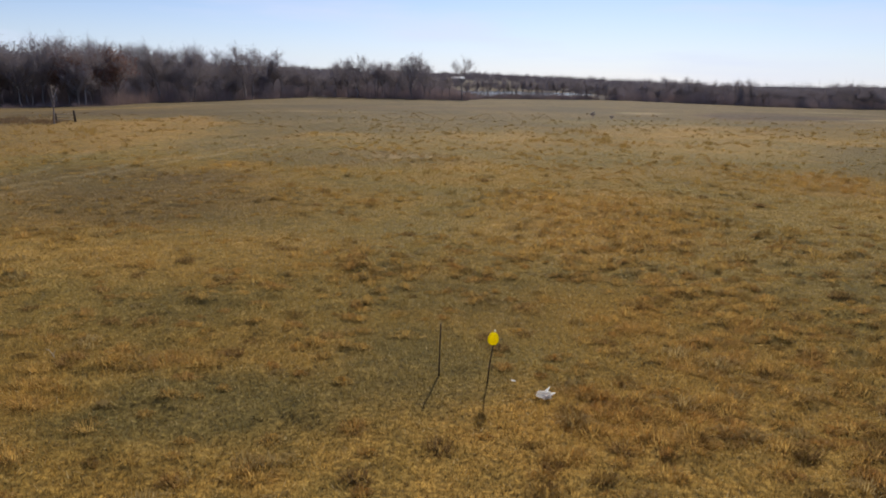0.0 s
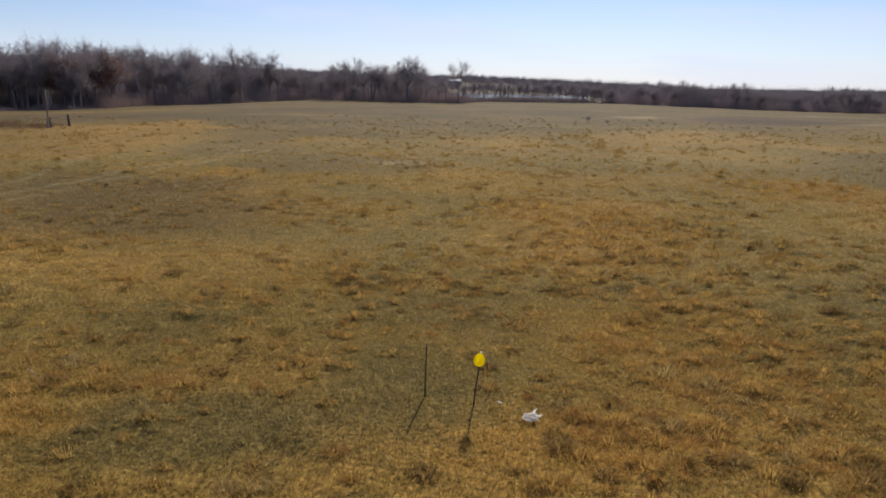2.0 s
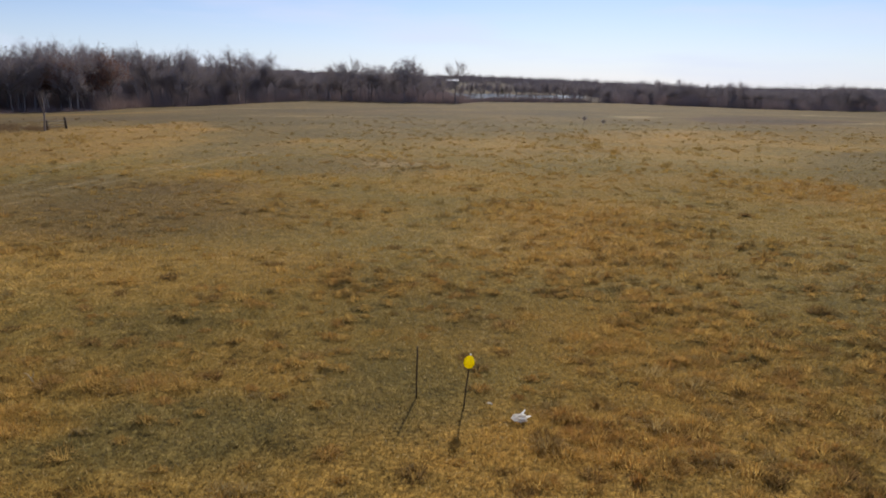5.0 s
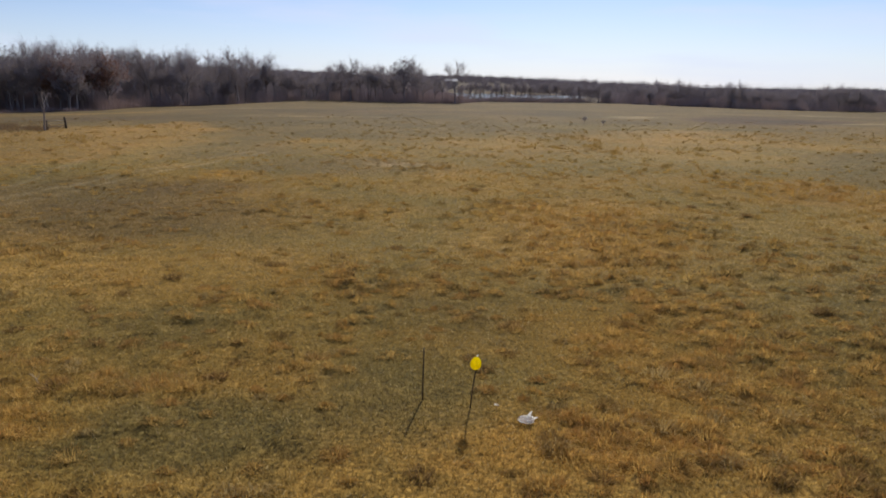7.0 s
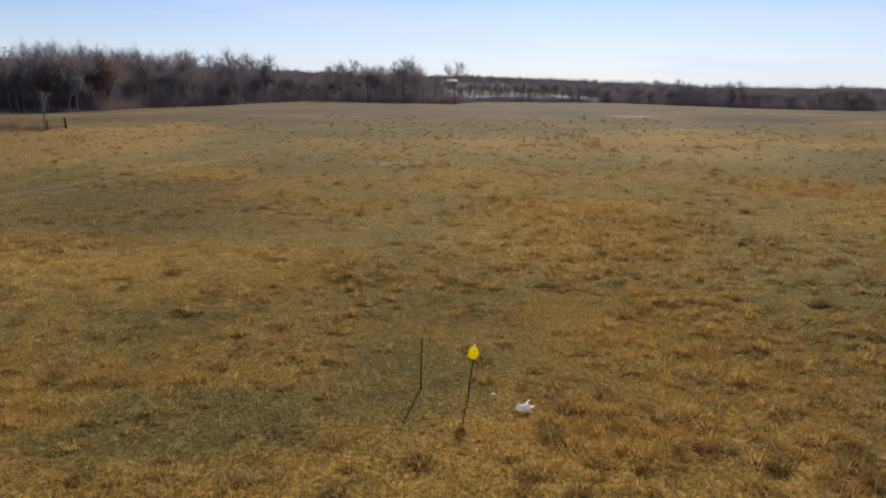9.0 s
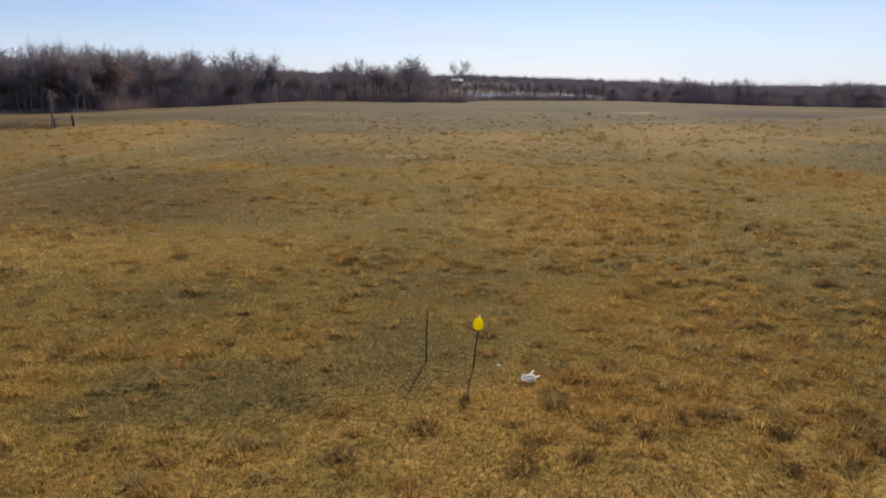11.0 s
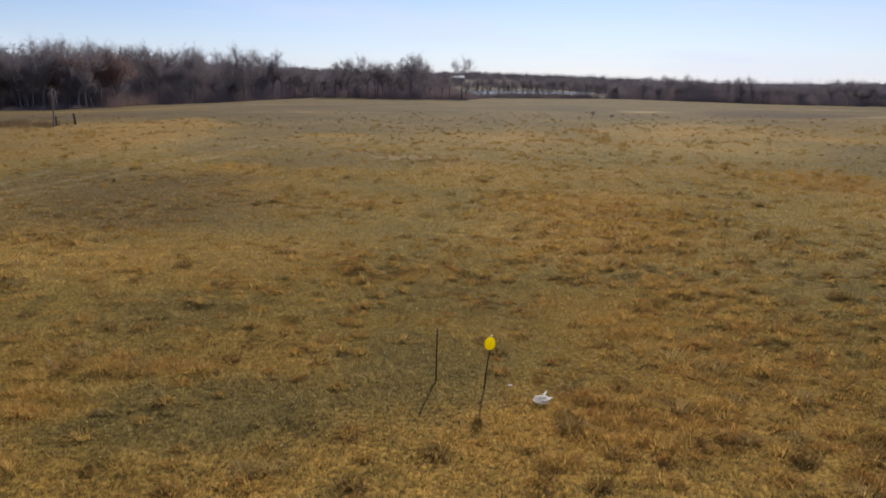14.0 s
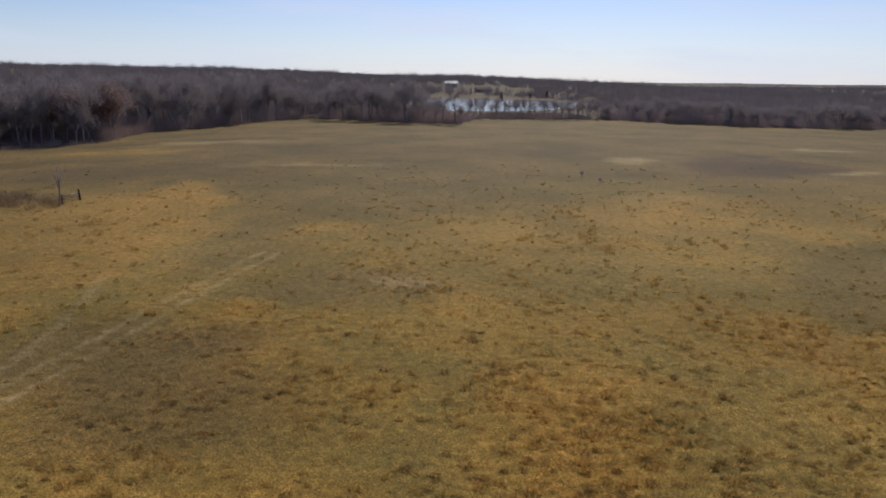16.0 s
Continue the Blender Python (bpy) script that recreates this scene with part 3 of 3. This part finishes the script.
# ---- trees ----
def grow_tree(seed, height, spread, levels=4, lean=.0, fork=.32, twig_n=13):
    """Bare tree: lists of limbs (points, radii) and twig triangles."""
    r = random.Random(seed)
    limbs, twigs = [], []

    def grow(p, way, length, rad, level):
        pts, rr = [p.copy()], [rad]
        d, steps = way.copy(), 3 if level else 4
        for s in range(steps):
            d = (d + Vector((r.uniform(-1, 1), r.uniform(-1, 1), r.uniform(-.35, .6))) * (.16 + .06 * level)).normalized()
            p = p + d * (length / steps)
            pts.append(p.copy())
            rr.append(rad * (1 - .62 * (s + 1) / steps))
        limbs.append((pts, rr, level))
        if level >= levels - 1:
            for _ in range(twig_n):
                q = pts[r.randrange(1, len(pts))]
                w = (d + Vector((r.uniform(-1, 1), r.uniform(-1, 1), r.uniform(-.7, .55))) * .8).normalized()
                twigs.append((q, q + w * length * r.uniform(.5, 1.0), r.uniform(.02, .038)))
            return
        kids = r.randint(5, 7) if level == 0 else r.randint(4, 5) if level == 1 else r.randint(3, 4)
        for k in range(kids):
            f = r.uniform(fork + .25 if level == 0 else .25, 1.0)
            i = min(int(f * steps), steps - 1)
            q = pts[i].lerp(pts[i + 1], f * steps - i)
            a = r.uniform(0, 6.283)
            side = Vector((math.cos(a), math.sin(a), 0)) * spread
            w = (d * r.uniform(.3, .7) + side * r.uniform(.42, 1.05) + Vector((0, 0, r.uniform(.0, .6)))).normalized()
            grow(q, w, length * r.uniform(.62, .88) * (.9 if level else 1.0), rad * r.uniform(.38, .55), level + 1)

    grow(Vector((0, 0, -.25)), Vector((lean, lean * .5, 1)).normalized(), height * .42, height * .020, 0)
    top = max(max(p.z for p in pts) for pts, _, _ in limbs)
    top = max(top, max(t[1].z for t in twigs))
    k = height / top
    for pts, rr, _ in limbs:
        for p in pts:
            p *= k
    twigs[:] = [(a, b * k, w) for a, b, w in twigs]
    wide = height * (.26 + .17 * spread)

    def held(p):
        """Inside the rounded crown."""
        up = (p.z / height - .60) / .40
        side = math.hypot(p.x - lean * p.z, p.y - lean * .5 * p.z) / wide
        return up * up + side * side < 1 + .35 * noise.noise(p * .45)

    limbs[:] = [t for t in limbs if t[2] < 2 or held(t[0][-1])]
    twigs[:] = [t for t in twigs if held(t[1])]
    return limbs, twigs


def tree_meshes(seed, height, spread, leaves=0, **kw):
    limbs, twigs = grow_tree(seed, height, spread, **kw)
    bm = bmesh.new()
    for pts, rr, level in limbs:
        if level <= 1:
            tube(bm, pts, [max(x, .03) for x in rr], 6 if level == 0 else 4, cap=False)
    trunk = bpy.data.meshes.new("trunk")
    bm.to_mesh(trunk)
    bm.free()
    trunk.materials.append(M_BARK)
    r = np.random.RandomState(seed)
    tri = []

    def sliver(a, b, w):
        a, b = np.array(a), np.array(b)
        s = np.cross(b - a, r.randn(3))
        s *= w / (np.linalg.norm(s) + 1e-6)
        tri.extend((a - s, a + s, b))

    for pts, rr, level in limbs:
        if level >= 2:
            for a, b, q in zip(pts, pts[1:], rr):
                sliver(a, Vector(a).lerp(b, 1.25), max(q * .8, .035))
    for a, b, w in twigs:
        sliver(a, b, w)
        for _ in range(2):
            m_ = Vector(a).lerp(b, r.uniform(.2, .8))
            sliver(m_, m_ + Vector(r.randn(3) * .4 + [0, 0, .05]) * (b - a).length * .55, w * .7)
    crown = mesh_np("crown", tri, np.arange(len(tri)).reshape(-1, 3), M_TWIG)
    if leaves:
        ends = [t[1] for t in twigs]
        lv = []
        for _ in range(leaves):
            c = np.array(ends[r.randint(len(ends))]) + r.randn(3) * .45
            u, w = r.randn(3) * .16, r.randn(3) * .16
            lv.extend((c - u, c + u, c + w))
        leaf = mesh_np("leaves", lv, np.arange(len(lv)).reshape(-1, 3), M_RUSSET)
    else:
        leaf = None
    return trunk, crown, leaf


def make_tree(meshes, label, group):
    trunk, crown, leaf = meshes
    top = new("tree")
    for name, me in (("trunk", trunk), ("crown", crown), ("leaves", leaf)):
        if me:
            ob = new(name, me)
            ob.parent = top
    return tagged(top, label, "tree", group)


def set_at(ob, x, y, turn, s, sz=None):
    ob.matrix_basis = Matrix.Translation((x, y, at_ground(x, y) - .05)) @ Matrix.Rotation(turn, 4, 'Z') @ Matrix.Diagonal((s, s, sz or s, 1))


WOODS = "bare woods round the pasture"
BARE = [make_tree(tree_meshes(s, h, sp, **kw), lab, WOODS) for s, h, sp, kw, lab in (
    (11, 17, .75, {}, "tall bare grey-brown tree at the pasture edge"),
    (12, 18, .6, {}, "tall bare grey-brown tree at the pasture edge"),
    (13, 15, 1.0, {"fork": .3}, "broad bare grey-brown tree at the pasture edge"),
    (14, 19, .55, {"lean": .06}, "tall slender bare tree at the pasture edge"),
    (15, 13, .9, {}, "middle-sized bare tree in the woods"),
    (16, 10, .95, {"fork": .15}, "low bushy bare tree in the woods"),
    (17, 9, 1.05, {"fork": .12}, "low bushy bare tree in the woods"))]
SLIM = [make_tree(tree_meshes(s, h, sp, fork=.5, twig_n=5), "slim open bare tree by the pond", WOODS) for s, h, sp in ((24, 10.5, .5), (25, 11.5, .42), (26, 9.5, .6))]
RUSSET = [make_tree(tree_meshes(s, h, sp, leaves=2600, fork=.2), "tree holding russet dead leaves at the pasture edge", WOODS) for s, h, sp in ((21, 13, .9), (22, 11, 1.0))]
OAK = make_tree(tree_meshes(31, 15.5, 1.3, levels=5, fork=.3, twig_n=9), "large spreading bare oak with a dense round crown", "")


def edge_point(s):
    """A place along the woods' edge (s from 0 to 1) and the way out of the field."""
    p = [Vector(q) for q in EDGE]
    lens = [(b - a).length for a, b in zip(p, p[1:])]
    t = s * sum(lens)
    for a, b, n in zip(p, p[1:], lens):
        if t <= n:
            q = a.lerp(b, t / n)
            w = (b - a).normalized()
            return q, Vector((-w.y, w.x))
        t -= n
    return p[-1], Vector((0, 1))


random.seed(5)
used = set()


def plant(kind, x, y, s=1.0, sz=None):
    if kind.name not in used:
        used.add(kind.name)
        ob = kind
    else:
        ob = copy_thing(kind, Matrix.Identity(4))
    set_at(ob, x, y, random.random() * 6.283, s, sz)
    return ob


plant(OAK, -9.8, 272, 1.36)
plant(BARE[1], 10.8, 264, 1.02)
plant(BARE[4], 12.5, 267, .7)
for x, y, s in ((-43, 288, 1.15), (-37, 285, 1.2), (-33, 284, 1.1), (-29, 283, 1.15), (-25, 280, 1.0), (-21, 279, .95), (-16, 280, .8), (-2, 274, .8), (3, 269, .75), (6, 268, .7)):
    plant(random.choice(BARE[:3]), x, y, s)
for k in range(30):                  # open row between the field and the pond
    plant(SLIM[k % 3], 18 + 2.1 * k + random.uniform(-1, 1), 307 + random.uniform(-3, 8), random.uniform(.78, 1.08))
for k in range(18):                  # the recess of the woods, with lower trees
    plant(BARE[k % 5], random.uniform(-72, -42), 299 + random.uniform(0, 16), random.uniform(.72, .9))
n_trees, deep = 0, []
while n_trees < 350:
    left = n_trees < 215
    q, out = edge_point(random.uniform(.03, .52) if left else random.uniform(.62, .97))
    depth = random.random() ** 1.4 * (46 if left else 60)
    q = q + out * (depth + 1.5)
    x, y = q.x + random.uniform(-3, 3), q.y + random.uniform(-2, 2)
    if inside(np.array([x]), np.array([y]), POND)[0] < 1.12 or inside(np.array([x]), np.array([y]), SLOUGH)[0] < 1.1:
        continue
    if np.hypot(x + 9.8, y - 272) < 9 or 14 < x < 70 or float(in_woods(np.array([x]), np.array([y]))[0]) < .3:
        continue
    if x > 14:                       # the far side of the field: lower trees
        kind, sc = random.choice(BARE[2:]), random.uniform(.72, 1.0)
        sc *= .72 if kind in BARE[2:4] else 1.0
    elif x < -70 and y < 215 and random.random() < .35:
        kind, sc = random.choice(RUSSET), random.uniform(1.15, 1.5)
    else:
        kind, sc = random.choice(BARE[:4] if random.random() < .75 else BARE[4:]), random.uniform(.92, 1.14)
        if -66 < x < -44:
            sc *= .85
        elif x > -44:
            sc *= .88
        else:
            sc *= 1.12
    if depth < 15:
        plant(kind, x, y, sc)
    else:
        deep.append((kind, x, y, random.random() * 6.283, sc))
    n_trees += 1


def joined(places):
    """Trees deep in the woods as one mesh."""
    arrays, vs, fs, base = {}, [], [], 0
    for kind, x, y, turn, sc in places:
        if kind.name not in arrays:
            got = []
            for ob in kind.children:
                me = ob.data
                me.calc_loop_triangles()
                v, f = np.empty(3 * len(me.vertices), np.float32), np.empty(3 * len(me.loop_triangles), np.int32)
                me.vertices.foreach_get("co", v)
                me.loop_triangles.foreach_get("vertices", f)
                got.append((v.reshape(-1, 3), f.reshape(-1, 3)))
            arrays[kind.name] = got
        c_, s_ = math.cos(turn) * sc, math.sin(turn) * sc
        for v, f in arrays[kind.name]:
            vs.append(np.stack([x + v[:, 0] * c_ - v[:, 1] * s_, y + v[:, 0] * s_ + v[:, 1] * c_, at_ground(x, y) - .05 + v[:, 2] * sc], 1))
            fs.append(f + base)
            base += len(v)
    return mesh_np("woodland", np.concatenate(vs), np.concatenate(fs), M_TWIG)


tagged(new("woodland", joined(deep)), "bare grey-brown trees deep in the woods", "woodland", kind="stuff")


# ---- brush under the trees and woods far behind, beyond counting ----
def thicket(rs, x, y, height, spread, n, tone, width):
    """Fans of bare stems, n a place."""
    x, y, height = np.repeat(x, n), np.repeat(y, n), np.repeat(height, n)
    m = len(x)
    z = terrain(x, y) - .1
    a = rs.rand(m) * 2 * np.pi
    bx, by = x + rs.randn(m) * spread * .5, y + rs.randn(m) * spread * .5
    z0 = z + rs.rand(m) ** 2 * height * .35
    h = height * (.45 + .55 * rs.rand(m))
    dx = np.cos(a) * width * (.5 + rs.rand(m))
    v = np.empty((m, 3, 3))
    v[:, 0] = np.stack([bx - dx, by, z0], 1)
    v[:, 1] = np.stack([bx + dx, by, z0], 1)
    v[:, 2] = np.stack([bx + rs.randn(m) * spread * .45, by + rs.randn(m) * spread * .3, z + h], 1)
    c = np.array(tone) * (.7 + .6 * rs.rand(m))[:, None]
    return v.reshape(-1, 3), np.repeat(c, 3, 0)


rs = np.random.RandomState(9)
bx, by, bh = [], [], []
for _ in range(4600):
    q, out = edge_point(random.random())
    q = q + out * (random.random() ** 1.4 * 42 + .5)
    bx.append(q.x + random.uniform(-1.5, 1.5)), by.append(q.y + random.uniform(-1, 1))
    low = 16 < q.x < 82
    bh.append(random.uniform(1.2, 2.8) if low else random.uniform(1.2, 5.6) * (.3 + 1.2 * float(vnoise(q.x, q.y, 9.0, 77))))
bx, by, bh = np.array(bx), np.array(by), np.array(bh)
bh *= 1 - .65 * ((bx < -84) & (by < 186))      # open feet of the trees by the fence
ok = (inside(bx, by, POND) > 1.08) & (inside(bx, by, SLOUGH) > 1.05)
# brush tone made paler to include haze
v, c = thicket(rs, bx[ok], by[ok], bh[ok], 1.6, 26, (.29, .22, .21), .06)
tagged(new("brush", mesh_np("brush", v, np.arange(len(v)).reshape(-1, 3), M_FARWOOD, c)), "dense bare reddish-brown brush under the trees", "brush", kind="stuff")

n = 15000
fy = 330 + 1500 * rs.rand(n) ** 1.3
fx = (rs.rand(n) - .5) * 2 * (fy + 40) * .85
wood = fbm(fx, fy, 170, 50, 3) + .25 * (fx < -90) + .26 * (fx > 150) + .12 * smooth(800, 1200, fy)
ok = (wood > .43) & (inside(fx, fy, POND) > 1.15) & (inside(fx, fy, SLOUGH) > 1.2)
ok &= ~((np.abs(fx - .095 * fy) < .06 * fy) & (fy > 690) & (fy < 830))
fx, fy = fx[ok], fy[ok]
bank = (np.abs(fx - 55) < 90) & (fy < 665)
fh = np.where(bank, .62, 1.0) * (4 + 7 * rs.rand(len(fx))) * (.55 + 1.1 * fbm(fx, fy, 70, 55, 3))
# tone drawn toward bluish grey: distance haze is painted into the woods
v, c = thicket(rs, fx, fy, fh, 4.5, 30, (.20, .172, .178), .20)
tagged(new("woods", mesh_np("woods", v, np.arange(len(v)).reshape(-1, 3), M_FARWOOD, c)), "far bare woods on low hills to the skyline", "woods", kind="stuff")

lx, ly, lh = [], [], []
for k in range(3000):                # saplings and small trees that fill the woods
    left = k < 1500
    q, out = edge_point(random.uniform(0, .52) if left else random.uniform(.64, 1.0))
    q = q + out * (random.uniform(3, 85) if left else 3 + 150 * random.random() ** 1.3)
    if not 8 < q.x < 78 and not (q.x < -84 and q.y < 190 and q.x > -125):
        lx.append(q.x), ly.append(q.y), lh.append(random.uniform(4, 11) if left else random.uniform(5.0, 9.5))
lx, ly, lh = np.array(lx), np.array(ly), np.array(lh)
ok = (inside(lx, ly, POND) > 1.1) & (inside(lx, ly, SLOUGH) > 1.1) & (in_woods(lx, ly) > .5) & (np.hypot(lx + 10, ly - 275) > 12)
# sapling tone also lightened in place of haze
v, c = thicket(rs, lx[ok], ly[ok], lh[ok], 3.2, 46, (.275, .228, .232), .05)
tagged(new("undergrowth", mesh_np("undergrowth", v, np.arange(len(v)).reshape(-1, 3), M_FARWOOD, c)), "dense bare saplings filling the woods", "undergrowth", kind="stuff")

px = rs.uniform(17, 84, 150)
v, c = thicket(rs, px, 309 + 7 * rs.rand(150), rs.uniform(4.0, 8.0, 150), 2.0, 6, (.20, .165, .165), .075)
tagged(new("saplings", mesh_np("saplings", v, np.arange(len(v)).reshape(-1, 3), M_FARWOOD, c)), "thin bare saplings along the bank of the pond", "saplings", kind="stuff")

wx_b = rs.uniform(-74, -49, 170)
v, c = thicket(rs, wx_b, 80 + rs.randn(170) * 3.0 - .25 * (wx_b + 60), rs.uniform(.35, 1.0, 170), 1.0, 30, (.27, .18, .095), .04)
tagged(new("weeds", mesh_np("weeds", v, np.arange(len(v)).reshape(-1, 3), M_FARWOOD, c)), "brown dead weeds on the bank by the fence", "weeds", kind="stuff")


# ---- stakes, balloon and bag ----
def stake(top, label):
    thing = new("stake")
    bm = bmesh.new()
    tube(bm, [(0, 0, -.2), (top[0] * .3, top[1] * .3, top[2] * .35), (top[0] * .65, top[1] * .65, top[2] * .68), top], [.017, .016, .015, .014], 8)
    part("rod", bm, M_STEEL, thing)
    return tagged(thing, label, "stake", "stakes in the pasture")


a = stake((.03, 0, 1.16), "thin dark upright stake standing in short grass")
a.matrix_basis = pose(0, 0, at_ground(0, 0))
b = stake((.13, -.06, 1.05), "thin dark leaning stake with a yellow balloon on top")
b.matrix_basis = pose(.97, -.37, at_ground(.97, -.37))

balloon = new("balloon")
bm = bmesh.new()
bmesh.ops.create_uvsphere(bm, u_segments=28, v_segments=18, radius=.112)
for v in bm.verts:
    h = v.co.z / .112
    k = 1 - .16 * h - .05 * h * h
    v.co.x, v.co.y, v.co.z = v.co.x * k, v.co.y * k, v.co.z * 1.22
for f in bm.faces:
    f.smooth = True
part("bladder", bm, M_BALLOON, balloon)
bm = bmesh.new()
tube(bm, [(0, 0, .132), (0, 0, .145), (.004, 0, .156), (.01, 0, .172)], [.012, .008, .011, .02], 10)
part("knot", bm, M_BAG, balloon, "pale knotted neck of the balloon")
balloon.matrix_basis = pose(.97 + .095, -.37 - .13, at_ground(.97, -.37) + 1.04, 0, 8, 0)
tagged(balloon, "glossy yellow balloon tied to the top of a stake", "balloon")


def plastic_bag(name, size, label, ears):
    """Crumpled thin film lying on the grass, with ears that stand up."""
    thing = new(name)
    bm = bmesh.new()
    bmesh.ops.create_icosphere(bm, subdivisions=4, radius=.5)
    for v in bm.verts:
        p = v.co.copy()
        k = 1 + .55 * noise.noise(p * 3.1) + .25 * abs(noise.noise(p * 7.3)) + .1 * noise.noise(p * 15)
        v.co = Vector((p.x * k * size, p.y * k * size * .8, max(p.z * k, -.12) * size * .5 + .03))
    for f in bm.faces:
        f.smooth = False
    part("film", bm, M_BAG, thing)
    for x, y, lean, h in ears:
        bm = bmesh.new()
        pts = [Vector((x, y, size * .12)), Vector((x + lean * .4, y + .01, size * .12 + h * .5)), Vector((x + lean, y - .01, size * .12 + h))]
        tube(bm, pts, [.045 * size / .36, .03 * size / .36, .012], 7)
        for v in bm.verts:
            v.co += Vector((noise.noise(v.co * 30), noise.noise(v.co * 30 + Vector((5, 0, 0))), 0)) * .015
        part("handle", bm, M_BAG, thing)
    return tagged(thing, label, "plastic bag")


bag = plastic_bag("plastic_bag", .29, "crumpled white plastic bag lying on the grass", [(.02, .02, .07, .17), (.10, -.02, .1, .05)])
bag.matrix_basis = pose(2.06, -.98, at_ground(2.06, -.98) + .03, 0, 0, 10)
scrap = plastic_bag("plastic_scrap", .07, "small torn white plastic scrap on the grass", [(.02, 0, .03, .02)])
scrap.matrix_basis = pose(1.50, -.42, at_ground(1.5, -.42) + .05)
tagged(scrap, category="litter")


# ---- fence corner by the woods ----
def fence():
    thing = new("fence")
    for x, y, h, r, lean in ((1.6, 3.3, 1.55, .15, -.1), (.85, .0, 1.3, .10, .05)):
        bm = bmesh.new()
        tube(bm, [(x, y, -.4), (x + lean * .5, y, h * .5), (x + lean, y, h)], [r, r * .95, r * .85], 10)
        part("post", bm, M_WOOD, thing, "dark weathered wooden post")
    for z in (.35, .72, 1.1):
        bm = bmesh.new()
        tube(bm, [(.88, .0, z), (1.2, 1.7, z + .03), (1.55, 3.3, z)], [.035, .035, .035], 6)
        part("rail", bm, M_PALEWOOD, thing, "thin pale rail")
    return tagged(thing, "short rail fence with a dark weathered post", "fence")


f = fence()
f.matrix_basis = pose(-49.9, 76.6, at_ground(-50, 77))
sap = make_tree(tree_meshes(41, 7.4, .14, levels=2, fork=.4, twig_n=2), "slender bare sapling beside the fence", "")
set_at(sap, -48.84, 75.75, .4, 1.0)

# two small dark shrubs out in the field
for x, y, s in ((27.2, 105.6, .14), (28.9, 99.2, .11)):
    sh = copy_thing(BARE[5], Matrix.Identity(4))
    set_at(sh, x, y, x, s, s * 1.1)
    tagged(sh, "small bare shrub standing alone in the pasture", "shrub", "shrubs in the pasture")


# ---- farm buildings beyond the pond ----
def barn(w, d, h, rise, roof_mat, label):
    thing = new("barn")
    bm = bmesh.new()
    box(bm, 0, 0, h / 2 - .5, w, d, h + 1)
    part("wall", bm, M_WALL, thing)
    bm = bmesh.new()
    pts = [(-w / 2 - .4, -d / 2 - .5, h), (-w / 2 - .4, 0, h + rise), (-w / 2 - .4, d / 2 + .5, h)]
    lo = [bm.verts.new(p) for p in pts] + [bm.verts.new((p[0], p[1], p[2] - .25)) for p in pts]
    hi = [bm.verts.new((-v.co.x, v.co.y, v.co.z)) for v in lo]
    for a, b in ((0, 1), (1, 2), (2, 5), (5, 4), (4, 3), (3, 0)):
        bm.faces.new((lo[a], lo[b], hi[b], hi[a]))
    bm.faces.new((lo[0], lo[3], lo[4], lo[1])), bm.faces.new((lo[1], lo[4], lo[5], lo[2]))
    bm.faces.new((hi[1], hi[4], hi[3], hi[0])), bm.faces.new((hi[2], hi[5], hi[4], hi[1]))
    bmesh.ops.recalc_face_normals(bm, faces=bm.faces)
    part("roof", bm, roof_mat, thing)
    for x in (-w * .25, w * .22):
        bm = bmesh.new()
        box(bm, x, -d / 2 - .02, h * .4, 1.6, .12, h * .5)
        part("window", bm, M_DARK, thing)
    return tagged(thing, label, "barn")


b1 = barn(15, 10, 3.2, 2.6, M_ROOF_WHITE, "low farm building with a bright white metal roof")
b1.matrix_basis = pose(28, 830, float(terrain(np.array([28.]), np.array([830.]))[0]) + 1.0)
b2 = barn(18, 10, 3.0, 2.6, M_ROOF_BROWN, "low tan farm building with a brown roof")
b2.matrix_basis = pose(58, 720, float(terrain(np.array([58.]), np.array([720.]))[0]))


def cedar(seed, height):
    thing = new("cedar")
    bm = bmesh.new()
    tube(bm, [(0, 0, -.3), (0, 0, height * .5), (.1, 0, height * .95)], [.22, .14, .03], 7)
    part("trunk", bm, M_BARK, thing)
    r = np.random.RandomState(seed)
    n = 1500
    t = r.rand(n) ** .8
    a = r.rand(n) * 6.283
    rad = height * .27 * (1 - t) ** .7 * (.5 + .5 * r.rand(n)) + .1
    c = np.stack([np.cos(a) * rad, np.sin(a) * rad, height * (.06 + .94 * t)], 1)
    u, w = r.randn(n, 3) * .28, r.randn(n, 3) * .28
    v = np.stack([c - u, c + u, c + w], 1).reshape(-1, 3)
    ob = new("crown", mesh_np("crown", v, np.arange(3 * n).reshape(-1, 3), M_CEDAR))
    ob.parent = thing
    return tagged(thing, "dark green cedar beyond the pond", "tree", "cedars beyond the pond")


c0 = cedar(51, 11)
set_at(c0, 66, 612, 0, .62)
for x, y, s in ((92, 612, .5), (112, 640, .6)):
    set_at(copy_thing(c0, Matrix.Identity(4)), x, y, x, s)


# a pale dead stalk leaning out of the lawn
stalk = new("dry_stalk")
bm = bmesh.new()
tube(bm, [(0, 0, -.03), (-.05, 0, .12), (-.13, .01, .22), (-.2, .01, .25)], [.014, .012, .009, .005], 6)
part("stem", bm, M_STALK, stalk)
bm = bmesh.new()
tube(bm, [(-.05, 0, .12), (.0, .02, .2), (.02, .02, .26)], [.009, .007, .003], 5)
part("branch", bm, M_STALK, stalk)
stalk.matrix_basis = pose(-8.35, .8, at_ground(-8.35, .8))
tagged(stalk, "pale dead weed stalk leaning over the short grass", "weed stalk")
